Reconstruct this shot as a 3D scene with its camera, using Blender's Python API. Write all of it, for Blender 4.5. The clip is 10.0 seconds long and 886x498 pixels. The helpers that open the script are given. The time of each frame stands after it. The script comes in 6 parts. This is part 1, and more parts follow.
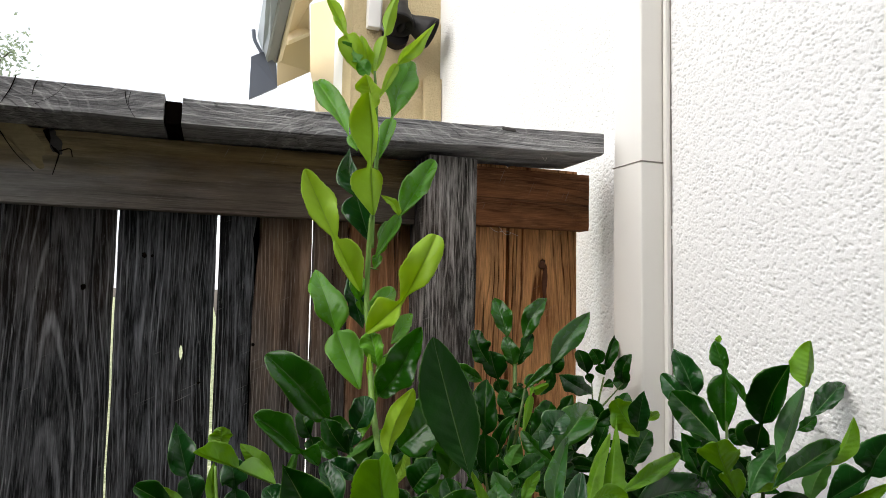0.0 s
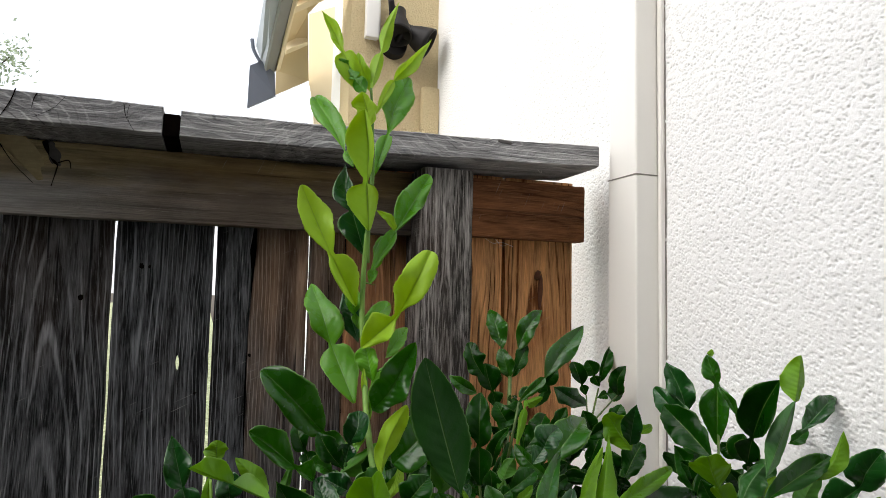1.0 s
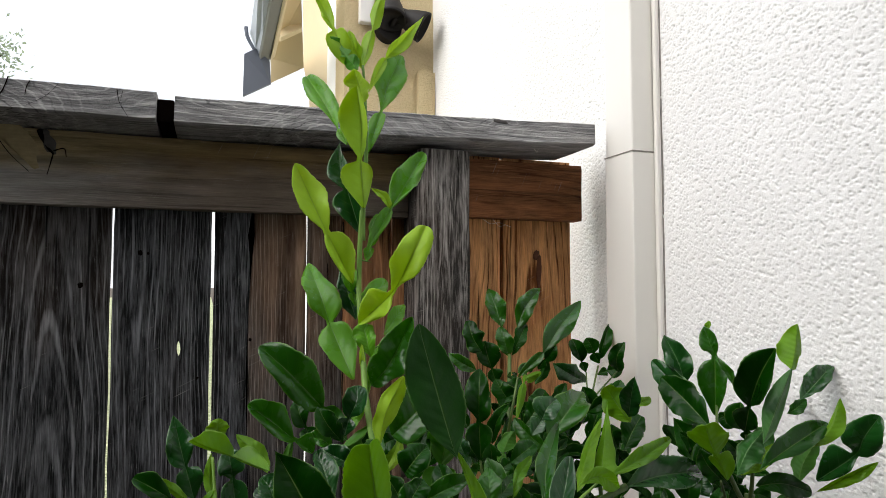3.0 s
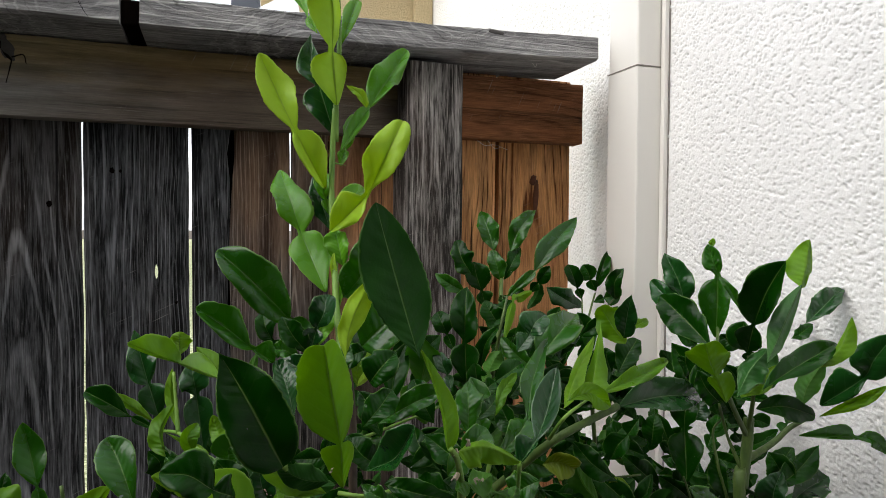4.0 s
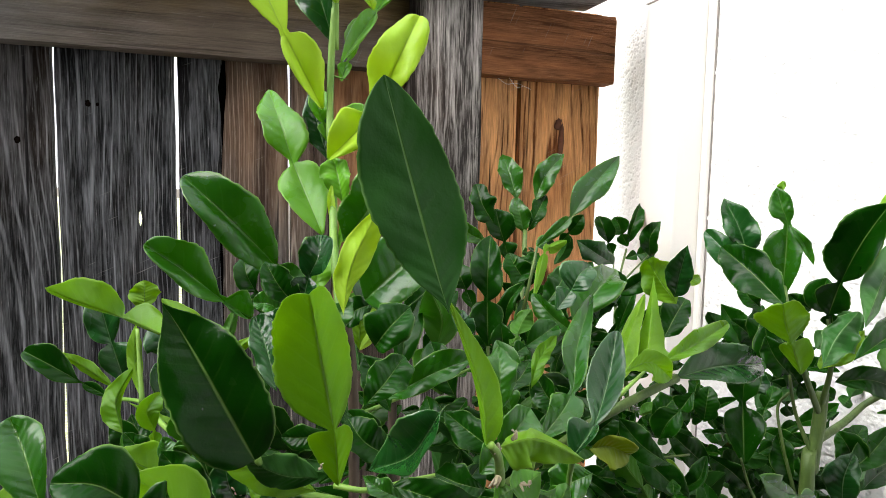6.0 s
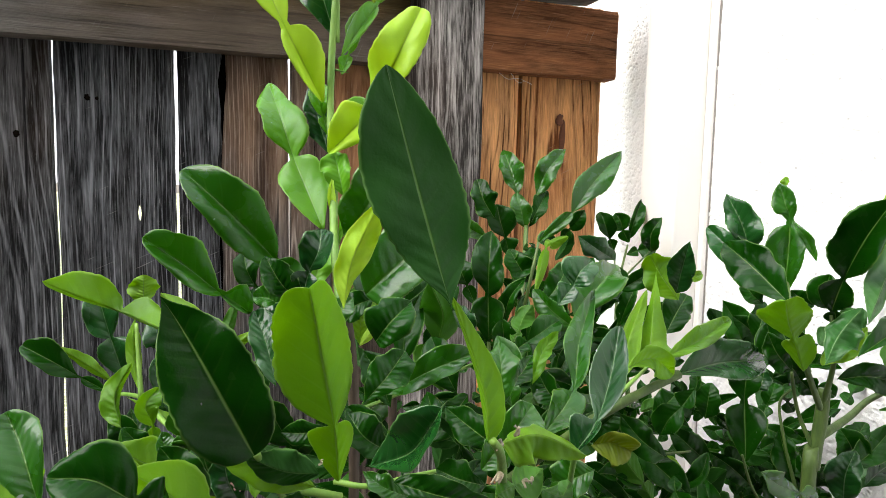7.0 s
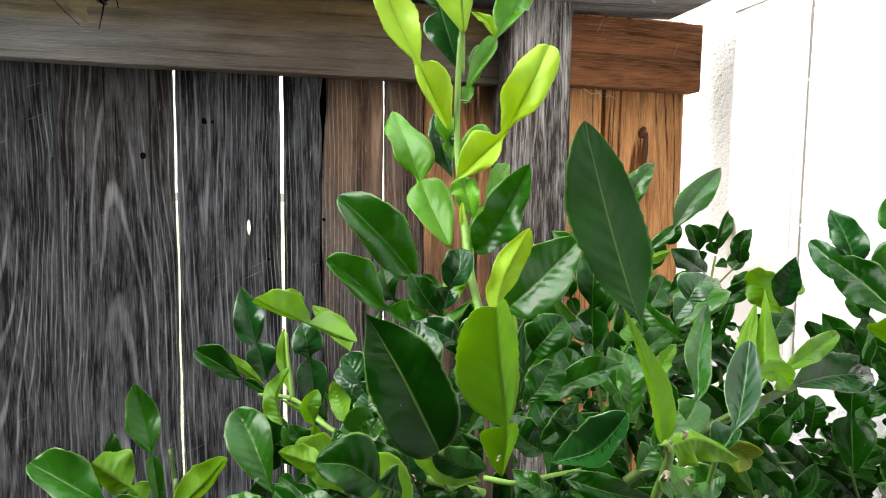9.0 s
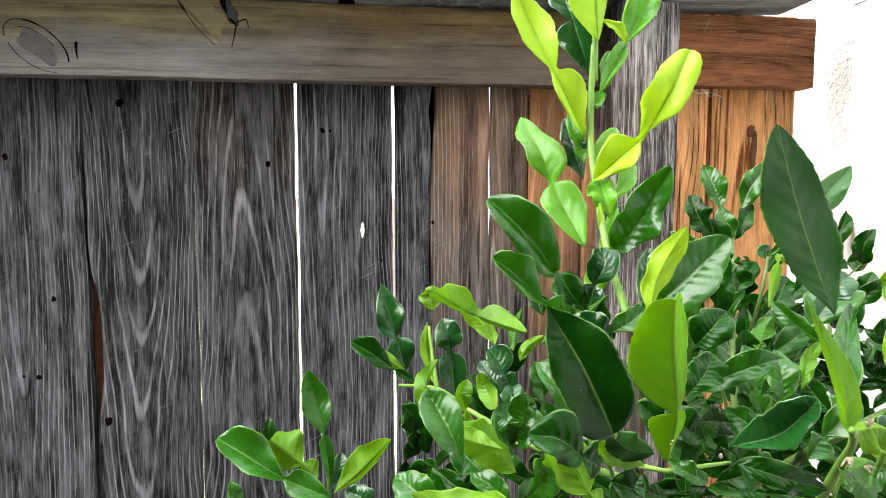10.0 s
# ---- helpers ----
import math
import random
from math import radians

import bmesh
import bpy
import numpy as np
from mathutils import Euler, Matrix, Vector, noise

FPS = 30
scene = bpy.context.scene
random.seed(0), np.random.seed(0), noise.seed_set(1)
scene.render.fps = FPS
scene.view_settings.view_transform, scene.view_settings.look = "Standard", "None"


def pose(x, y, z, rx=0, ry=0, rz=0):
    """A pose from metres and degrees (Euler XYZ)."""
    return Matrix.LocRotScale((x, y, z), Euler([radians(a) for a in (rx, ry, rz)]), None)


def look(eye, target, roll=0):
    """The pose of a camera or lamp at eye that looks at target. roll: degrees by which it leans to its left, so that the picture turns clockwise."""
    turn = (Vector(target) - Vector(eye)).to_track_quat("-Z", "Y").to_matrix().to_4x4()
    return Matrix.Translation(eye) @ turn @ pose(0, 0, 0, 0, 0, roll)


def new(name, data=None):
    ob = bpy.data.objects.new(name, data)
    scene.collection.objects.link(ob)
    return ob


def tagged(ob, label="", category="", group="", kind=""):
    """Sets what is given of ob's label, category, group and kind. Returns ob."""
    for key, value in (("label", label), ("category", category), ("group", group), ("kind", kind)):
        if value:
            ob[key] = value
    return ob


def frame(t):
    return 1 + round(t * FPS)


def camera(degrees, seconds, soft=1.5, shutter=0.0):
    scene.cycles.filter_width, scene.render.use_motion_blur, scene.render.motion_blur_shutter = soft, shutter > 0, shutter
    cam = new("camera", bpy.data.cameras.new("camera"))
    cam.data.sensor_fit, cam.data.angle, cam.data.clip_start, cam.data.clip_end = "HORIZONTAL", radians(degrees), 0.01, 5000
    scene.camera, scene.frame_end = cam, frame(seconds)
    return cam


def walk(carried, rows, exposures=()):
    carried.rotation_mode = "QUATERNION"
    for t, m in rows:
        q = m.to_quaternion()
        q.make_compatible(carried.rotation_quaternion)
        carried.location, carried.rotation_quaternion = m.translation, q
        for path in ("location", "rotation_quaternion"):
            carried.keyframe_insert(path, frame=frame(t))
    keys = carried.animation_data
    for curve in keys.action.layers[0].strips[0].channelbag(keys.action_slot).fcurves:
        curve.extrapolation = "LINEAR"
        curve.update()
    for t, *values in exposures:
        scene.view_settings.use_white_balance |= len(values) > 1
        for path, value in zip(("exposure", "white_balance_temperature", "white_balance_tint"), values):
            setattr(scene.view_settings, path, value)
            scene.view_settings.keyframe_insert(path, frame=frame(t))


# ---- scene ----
cam = camera(69.6, 10.0, 0.35, 0.15)
PATH = [
    (0, (-0.011, -1.055, 1.587), (0.674, 0.819, 1.718), 1.0),
    (0.5, (-0.012, -1.058, 1.591), (0.675, 0.814, 1.729), 1.1),
    (1, (-0.011, -1.063, 1.595), (0.68, 0.808, 1.746), 1.2),
    (1.5, (-0.013, -1.066, 1.597), (0.682, 0.802, 1.757), 1.1),
    (2, (-0.012, -1.069, 1.599), (0.683, 0.799, 1.764), 0.5),
    (3.5, (0.006, -1.057, 1.567), (0.694, 0.821, 1.605), 0.1),
    (4, (0.029, -1.023, 1.551), (0.712, 0.855, 1.489), 0.3),
    (4.5, (0.04, -0.993, 1.547), (0.708, 0.889, 1.437), 0.3),
    (5, (0.048, -0.961, 1.541), (0.703, 0.925, 1.412), 0.6),
    (5.5, (0.052, -0.934, 1.532), (0.71, 0.948, 1.372), 0.8),
    (7, (0.053, -0.925, 1.528), (0.712, 0.954, 1.335), 1.1),
    (7.5, (0.053, -0.924, 1.528), (0.714, 0.953, 1.334), 1.3),
    (8, (0.051, -0.928, 1.53), (0.712, 0.949, 1.333), 1.3),
    (8.5, (0.032, -0.936, 1.534), (0.649, 0.956, 1.336), 1.2),
    (9, (-0.002, -0.944, 1.538), (0.488, 0.987, 1.362), 0.6),
    (9.5, (-0.03, -0.953, 1.538), (0.342, 1.005, 1.37), -0.0),
    (10, (-0.054, -0.96, 1.537), (0.209, 1.015, 1.371), -0.1),
]
EXPOSURES = [(0.0, 0.80), (3.5, 0.73), (4.5, 1.0), (5.5, 1.8), (7.5, 1.92), (8.5, 2.05), (9.0, 2.15), (10.0, 2.6)]
walk(cam, [(t, look(eye, target, roll)) for t, eye, target, roll in PATH], EXPOSURES)

# ---------------------------------------------------------------- light
world = bpy.data.worlds.new("sky")
scene.world = world
world.use_nodes = True
wn = world.node_tree.nodes
sky = wn.new("ShaderNodeTexSky")
sky.sky_type = 'NISHITA'
sky.sun_disc = False
SUN_EL, SUN_AZ = radians(44), radians(-112)      # azimuth from +y towards +x
sky.sun_elevation, sky.sun_rotation = SUN_EL, SUN_AZ
sky.air_density, sky.dust_density = 1.0, 3.0
background = wn["Background"]
background.inputs["Strength"].default_value = 0.15
haze = wn.new("ShaderNodeMix")                    # thin bright cloud over the blue
haze.data_type = 'RGBA'
haze.inputs[0].default_value = 0.75
haze.inputs[7].default_value = (5.4, 5.5, 5.7, 1.0)
world.node_tree.links.new(sky.outputs[0], haze.inputs[6])
world.node_tree.links.new(haze.outputs[2], background.inputs["Color"])

sun = new("sun", bpy.data.lights.new("sun", 'SUN'))
sun.data.energy, sun.data.angle, sun.data.color = 2.6, radians(75), (1.0, 0.98, 0.94)
to_sun = Vector((math.sin(SUN_AZ) * math.cos(SUN_EL), math.cos(SUN_AZ) * math.cos(SUN_EL), math.sin(SUN_EL)))
sun.matrix_world = look(to_sun * 20, (0, 0, 0))

# ---------------------------------------------------------------- materials
class Tree:
    """A small shorthand for node materials."""

    def __init__(self, name):
        self.mat = bpy.data.materials.new(name)
        self.mat.use_nodes = True
        self.nodes, self.links = self.mat.node_tree.nodes, self.mat.node_tree.links
        self.bsdf, self.out = self.nodes["Principled BSDF"], self.nodes["Material Output"]

    def add(self, kind, values=None, **settings):
        node = self.nodes.new(kind)
        for key, value in settings.items():
            setattr(node, key, value)
        for key, value in (values or {}).items():
            self.put(node.inputs[key], value)
        return node

    def put(self, socket, value):
        if isinstance(value, bpy.types.NodeSocket):
            self.links.new(value, socket)
        else:
            socket.default_value = value

    def math(self, op, a, b=0.0, c=0.0):
        n = self.add("ShaderNodeMath", {0: a, 1: b, 2: c}, operation=op)
        return n.outputs[0]

    def mix(self, fac, a, b, blend='MIX'):
        n = self.add("ShaderNodeMix", data_type='RGBA', blend_type=blend)
        for i, v in ((0, fac), (6, a), (7, b)):
            self.put(n.inputs[i], v)
        return n.outputs[2]

    def noise(self, vector, scale, detail=4.0, rough=0.55, distort=0.0):
        n = self.add("ShaderNodeTexNoise", {"Vector": vector, "Scale": scale, "Detail": detail, "Roughness": rough, "Distortion": distort})
        return n.outputs[0]

    def span(self, v, a, b, c=0.0, d=1.0):
        n = self.add("ShaderNodeMapRange", {"Value": v, "From Min": a, "From Max": b, "To Min": c, "To Max": d})
        return n.outputs[0]

    def coords(self, scale=(1, 1, 1), jitter=0.0):
        """Object coordinates, shifted at random from object to object."""
        tc = self.add("ShaderNodeTexCoord").outputs["Object"]
        if jitter:
            rnd = self.add("ShaderNodeObjectInfo").outputs["Random"]
            off = self.add("ShaderNodeCombineXYZ", {0: self.math('MULTIPLY', rnd, jitter), 1: self.math('MULTIPLY', rnd, jitter * 0.37), 2: self.math('MULTIPLY', rnd, jitter * 1.9)})
            tc = self.add("ShaderNodeVectorMath", {0: tc, 1: off.outputs[0]}, operation='ADD').outputs[0]
        return self.add("ShaderNodeMapping", {"Vector": tc, "Scale": scale}).outputs[0]

    def bump(self, height, strength, distance):
        n = self.add("ShaderNodeBump", {"Height": height, "Strength": strength, "Distance": distance})
        self.links.new(n.outputs[0], self.bsdf.inputs["Normal"])
        return n.outputs[0]

    def set(self, **values):
        for key, value in values.items():
            self.put(self.bsdf.inputs[key.replace("_", " ")], value)
        return self.mat


def rgb(r, g, b):
    return (r, g, b, 1.0)


def wood(name, along, dark, light, warm, warm_amount, ring=0.0046, slope=0.05, ringed=0.22, tan=None, crisp=(0.47, 0.98), warp=1.0, fibrous=0.62, cracked=0.85, whorls=(), warm_top=None, blotched=0.55):
    """Weathered sawn timber. along: the axis of the grain (0 x, 2 z)."""
    t = Tree(name)
    rnd = t.add("ShaderNodeObjectInfo").outputs["Random"]
    tc = t.add("ShaderNodeTexCoord").outputs["Object"]
    sep = t.add("ShaderNodeSeparateXYZ", {0: tc})
    run = t.math('ADD', sep.outputs[along], t.math('MULTIPLY', rnd, 37.0))
    across = sep.outputs[2 - along]
    depth = sep.outputs[1]
    line = t.add("ShaderNodeCombineXYZ", {0: t.math('MULTIPLY', across, 3.0), 1: t.math('MULTIPLY', depth, 3.0), 2: run}).outputs[0]
    sway = t.noise(line, 2.6, 2.0)
    rise = t.noise(t.add("ShaderNodeVectorMath", {0: line, 1: (5.3, 1.7, 9.1)}, operation='ADD').outputs[0], 1.3, 2.0)
    # growth rings: distance from a pith that wanders behind the face
    px = t.math('ADD', t.math('ADD', across, t.math('MULTIPLY', t.math('SUBTRACT', rnd, 0.5), 0.09)), t.math('MULTIPLY', t.math('SUBTRACT', sway, 0.5), 0.055 * warp))
    lean = t.math('MULTIPLY', t.math('SIGN', t.math('SUBTRACT', t.math('FRACT', t.math('MULTIPLY', rnd, 7.3)), 0.5)), slope)
    py = t.math('ADD', t.math('ADD', depth, t.math('MULTIPLY_ADD', sep.outputs[along], lean, 0.012 + 1.1 * slope)), t.math('MULTIPLY', rise, 0.022))
    r = t.math('SQRT', t.math('ADD', t.math('MULTIPLY', px, px), t.math('MULTIPLY', py, py)))
    wob = t.noise(line, 9.0, 3.0)
    rings = t.math('SINE', t.math('MULTIPLY', t.math('ADD', r, t.math('MULTIPLY', wob, 0.0018)), 6.2832 / ring))
    rings = t.math('MULTIPLY', t.span(rings, 0.62, 1.0), t.span(t.noise(line, 6.0, 2.0), 0.32, 0.60))
    rings = t.math('MULTIPLY', rings, t.span(t.noise(t.add("ShaderNodeVectorMath", {0: line, 1: (40.0, 40.0, 9.0)}, operation='MULTIPLY').outputs[0], 2.0, 3.0), 0.25, 0.55))
    fibre_v = t.add("ShaderNodeCombineXYZ", {0: t.math('MULTIPLY', across, 620.0), 1: t.math('MULTIPLY', depth, 500.0), 2: t.math('MULTIPLY', run, 30.0)}).outputs[0]
    fibre = t.noise(fibre_v, 1.0, 4.0, 0.6)
    streak_v = t.add("ShaderNodeCombineXYZ", {0: t.math('MULTIPLY', across, 60.0), 1: t.math('MULTIPLY', depth, 40.0), 2: t.math('MULTIPLY', run, 2.2)}).outputs[0]
    streak = t.noise(streak_v, 1.0, 3.0, 0.6)
    patch = t.noise(line, 5.0, 3.0)
    tone = t.math('ADD', t.math('MULTIPLY', rings, ringed), t.math('ADD', t.math('MULTIPLY', fibre, fibrous), t.math('MULTIPLY', streak, 1.17 - fibrous)))
    blot = t.noise(t.add("ShaderNodeVectorMath", {0: line, 1: (2.2, 2.2, 1.6)}, operation='MULTIPLY').outputs[0], 7.0, 4.0, 0.6)
    tone = t.math('ADD', tone, t.math('MULTIPLY', t.math('SUBTRACT', blot, 0.5), blotched))
    col = t.mix(t.span(tone, *crisp), rgb(*dark), rgb(*light))
    wcol = t.mix(t.span(tone, 0.35, 1.1), rgb(warm[0] * 0.28, warm[1] * 0.22, warm[2] * 0.2), rgb(*warm))
    stain = t.math('MULTIPLY', t.span(t.math('ADD', patch, t.math('MULTIPLY', streak, 0.4)), 0.55, 0.85), warm_amount)
    if warm_top:      # the top, under the rail, is warmer and paler
        toward_top = t.span(t.math('MULTIPLY_ADD', t.math('SUBTRACT', t.noise(line, 6.0, 4.0), 0.5), 0.5, sep.outputs[2]), *warm_top)
        stain = t.math('MULTIPLY', toward_top, t.math('MULTIPLY_ADD', stain, 0.5, warm_amount * 0.5))
    col = t.mix(stain, col, wcol)
    if tan:          # one edge still carries the yellowed, less bleached wood
        side = t.math('MULTIPLY_ADD', t.math('SUBTRACT', t.noise(line, 7.0, 4.0, 0.65), 0.5), 0.07, across)
        tcol = t.mix(t.span(tone, 0.45, 1.0), rgb(*(k * 0.30 for k in tan)), rgb(*tan))
        col = t.mix(t.math('MULTIPLY', t.span(side, -0.012, 0.022), 0.85), col, tcol)
        browning = t.span(t.math('MULTIPLY_ADD', t.noise(line, 5.0, 4.0), 0.3, sep.outputs[along]), 0.85, 1.12)      # browner and darker towards one end
        col = t.mix(browning, col, t.mix(1.0, col, rgb(0.52, 0.43, 0.36), 'MULTIPLY'))
    # pale scuffs and dark cracks along the grain
    crack_v = t.add("ShaderNodeCombineXYZ", {0: t.math('MULTIPLY', across, 130.0), 1: t.math('MULTIPLY', depth, 90.0), 2: t.math('MULTIPLY', run, 3.2)}).outputs[0]
    crack = t.span(t.noise(crack_v, 1.0, 2.0, 0.5), 0.36, 0.30)
    col = t.mix(t.math('MULTIPLY', crack, cracked), col, rgb(0.006, 0.005, 0.005))
    scuff = t.math('MULTIPLY', t.span(fibre, 0.61, 0.70), t.span(t.noise(line, 22.0, 2.0), 0.44, 0.66))
    col = t.mix(t.math('MULTIPLY', scuff, 0.88 * cracked), col, t.mix(0.5, rgb(*light), rgb(0.42, 0.40, 0.37)))
    slant_a = t.math('MULTIPLY_ADD', run, 0.45, across)
    slant_b = t.math('MULTIPLY_ADD', across, -0.45, run)
    nick_v = t.add("ShaderNodeCombineXYZ", {0: t.math('MULTIPLY', slant_b, 420.0), 1: t.math('MULTIPLY', slant_a, 14.0), 2: depth}).outputs[0]
    nick = t.math('MULTIPLY', t.span(t.noise(nick_v, 1.0, 1.0), 0.70, 0.74), t.span(t.noise(line, 9.0, 2.0), 0.48, 0.6))
    col = t.mix(t.math('MULTIPLY', nick, 0.30), col, rgb(0.40, 0.39, 0.37))
    for wx, wz in whorls:      # growth rings that curl round a limb
        dx = t.math('MULTIPLY', t.math('SUBTRACT', sep.outputs[0], wx), 0.55)
        dz = t.math('SUBTRACT', sep.outputs[2], wz)
        dist = t.math('SQRT', t.math('ADD', t.math('MULTIPLY', dx, dx), t.math('MULTIPLY', dz, dz)))
        ring_v = t.math('MULTIPLY', t.math('ADD', dist, t.math('MULTIPLY', t.noise(line, 16.0, 3.0), 0.022)), 6.2832 / 0.0135)
        wave = t.math('SINE', ring_v)
        near = t.span(t.math('MULTIPLY_ADD', t.noise(line, 11.0, 3.0), 0.08, dist), 0.13, 0.07)
        col = t.mix(t.math('MULTIPLY', near, t.math('MULTIPLY', t.span(wave, 0.86, 1.0), 0.4)), col, rgb(0.78, 0.77, 0.76))
        col = t.mix(t.math('MULTIPLY', near, t.math('MULTIPLY', t.span(wave, -0.92, -1.0), 0.6)), col, rgb(0.03, 0.028, 0.03))
    h = t.math('ADD', t.math('ADD', t.math('MULTIPLY', rings, 0.25), t.math('MULTIPLY', fibre, 0.8)), t.math('MULTIPLY', crack, -1.6 * cracked))
    t.bump(h, 0.9, 0.002)
    return t.set(Base_Color=col, Roughness=t.span(fibre, 0.3, 0.7, 0.7, 0.95), Specular_IOR_Level=0.12)


WOOD_GREY = wood("weathered_grey_wood", 2, (0.008, 0.0082, 0.0090), (0.275, 0.284, 0.305), (0.12, 0.08, 0.05), 0.08, 0.0052, 0.014, 0.35, crisp=(0.49, 1.03), warp=0.6)
WOOD_ARCHED = wood("arched_grain_grey_wood", 2, (0.008, 0.0081, 0.0088), (0.275, 0.284, 0.302), (0.12, 0.08, 0.05), 0.06, 0.0056, 0.05, 0.43, crisp=(0.495, 1.08))
WOOD_STREAK = wood("streaked_grey_wood", 2, (0.008, 0.0079, 0.0083), (0.265, 0.271, 0.286), (0.26, 0.16, 0.085), 0.28, 0.0052, 0.035, 0.40, crisp=(0.495, 1.07), warm_top=(0.55, 0.85))
WOOD_TAN = wood("weathered_tan_wood", 2, (0.013, 0.012, 0.0115), (0.27, 0.25, 0.235), (0.42, 0.255, 0.15), 0.8, 0.005, 0.02, 0.4, crisp=(0.46, 1.08), warp=0.5, warm_top=(0.42, 0.76))
WOOD_RED = wood("sheltered_red_wood", 2, (0.085, 0.030, 0.010), (0.94, 0.50, 0.22), (0.80, 0.33, 0.10), 0.5, 0.0085, 0.03, -0.42, crisp=(0.27, 0.80))
WOOD_BROWN = wood("weathered_brown_wood", 2, (0.016, 0.013, 0.011), (0.27, 0.205, 0.165), (0.92, 0.46, 0.21), 1.0, 0.006, 0.02, 0.30, crisp=(0.46, 1.02), warp=0.5, warm_top=(0.36, 0.66))
WOOD_POST = wood("weathered_post_wood", 2, (0.026, 0.023, 0.021), (0.66, 0.615, 0.585), (0.22, 0.16, 0.13), 0.25, 0.006, 0.012, 0.20, crisp=(0.51, 1.02), warp=0.4, fibrous=0.66)
RAIL_GREY = wood("weathered_rail_wood", 0, (0.18, 0.173, 0.166), (0.70, 0.67, 0.64), (0.40, 0.33, 0.22), 0.25, 0.0034, 0.012, 0.05, (0.66, 0.52, 0.25), crisp=(0.30, 1.08), fibrous=0.35, cracked=0.3)
RAIL_RED = wood("sheltered_rail_wood", 0, (0.070, 0.027, 0.012), (0.46, 0.21, 0.095), (0.48, 0.21, 0.09), 0.8, 0.0075, ringed=-0.14, crisp=(0.38, 1.0), cracked=0.35)
CAP_WOOD = wood("weathered_cap_wood", 0, (0.10, 0.10, 0.106), (0.70, 0.69, 0.685), (0.20, 0.18, 0.16), 0.2, 0.009, 0.05, 0.30, crisp=(0.38, 1.12), cracked=0.45, fibrous=0.62, whorls=((1.045, 0.045), (0.93, -0.03), (-0.255, 0.045), (-0.12, -0.04), (0.1, 0.06)))


# near-black: the shade inside cracks, holes and gaps is put into this colour
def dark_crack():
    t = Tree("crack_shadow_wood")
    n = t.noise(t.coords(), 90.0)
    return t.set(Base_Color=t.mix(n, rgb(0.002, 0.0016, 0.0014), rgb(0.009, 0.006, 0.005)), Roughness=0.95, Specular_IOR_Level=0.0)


CRACK = dark_crack()


def knot_wood(name, a, b):
    t = Tree(name)
    v = t.coords()
    w = t.noise(t.coords((30, 30, 260)), 1.0, 3.0)
    n = t.noise(v, 120.0, 5.0, 0.65)
    t.bump(n, 0.5, 0.001)
    return t.set(Base_Color=t.mix(t.math('ADD', t.math('MULTIPLY', w, 0.5), t.math('MULTIPLY', n, 0.5)), rgb(*a), rgb(*b)), Roughness=0.8)


KNOT_TAN = knot_wood("tan_knot_wood", (0.14, 0.11, 0.055), (0.50, 0.40, 0.21))
KNOT_DARK = knot_wood("dark_knot_wood", (0.014, 0.013, 0.012), (0.11, 0.10, 0.095))
KNOT_GREY = knot_wood("grey_knot_wood", (0.07, 0.066, 0.062), (0.30, 0.285, 0.27))
KNOT_RED = knot_wood("red_knot_wood", (0.03, 0.008, 0.003), (0.16, 0.05, 0.015))


def stucco(name, a, b, coarse=0.45):
    t = Tree(name)
    v = t.coords()
    fine = t.noise(v, 420.0, 3.0)
    grit = t.noise(v, 170.0, 4.0, 0.65)
    big = t.noise(v, 3.0, 3.0)
    col = t.mix(t.span(t.math('ADD', t.math('MULTIPLY', big, 0.6), t.math('MULTIPLY', grit, 0.4)), 0.35, 0.65), rgb(*a), rgb(*b))
    t.bump(t.math('ADD', t.math('MULTIPLY', fine, 0.4), grit), coarse, 0.0016 if coarse < 1 else 0.006)
    return t.set(Base_Color=col, Roughness=0.92, Specular_IOR_Level=0.2)


STUCCO = stucco("white_stucco", (0.75, 0.742, 0.73), (0.82, 0.815, 0.81))
STUCCO_CREAM = stucco("cream_stucco", (0.58, 0.46, 0.27), (0.74, 0.61, 0.37), 1.6)


def paint(name, a, rough=0.5, grime=0.06, spec=0.4):
    t = Tree(name)
    v = t.coords()
    n = t.noise(v, 7.0, 5.0)
    f = t.noise(v, 260.0, 2.0)
    dirt = t.span(t.noise(t.coords((40, 40, 3)), 1.0, 3.0), 0.5, 0.8)
    c = rgb(*a)
    d = rgb(*(k * 0.72 for k in a))
    t.bump(f, 0.12, 0.0006)
    return t.set(Base_Color=t.mix(t.math('ADD', t.math('MULTIPLY', n, grime), t.math('MULTIPLY', dirt, grime)), c, d), Roughness=t.span(n, 0.3, 0.7, rough - 0.06, rough + 0.08), Specular_IOR_Level=spec)


SPOUT_PAINT = paint("cream_gloss_paint", (0.77, 0.745, 0.70), 0.42)
TRIM_CREAM = paint("cream_trim_paint", (0.68, 0.55, 0.33), 0.6)
# one fascia: its lit face and shaded side are put into separate colours
FASCIA_LIT = paint("fascia_lit_paint", (0.46, 0.50, 0.56), 0.4)
FASCIA_SHADED = paint("fascia_shaded_paint", (0.20, 0.205, 0.19), 0.5)
TRIM_PALE = paint("pale_cream_paint", (0.80, 0.68, 0.46), 0.6)
FASCIA_DARK = paint("dark_blue_grey_paint", (0.115, 0.13, 0.165), 0.5)
LAMP_BLACK = paint("dark_bronze_paint", (0.011, 0.0095, 0.0095), 0.5, 0.06, 0.2)
CABLE_WHITE = paint("white_plastic", (0.75, 0.73, 0.70), 0.45)


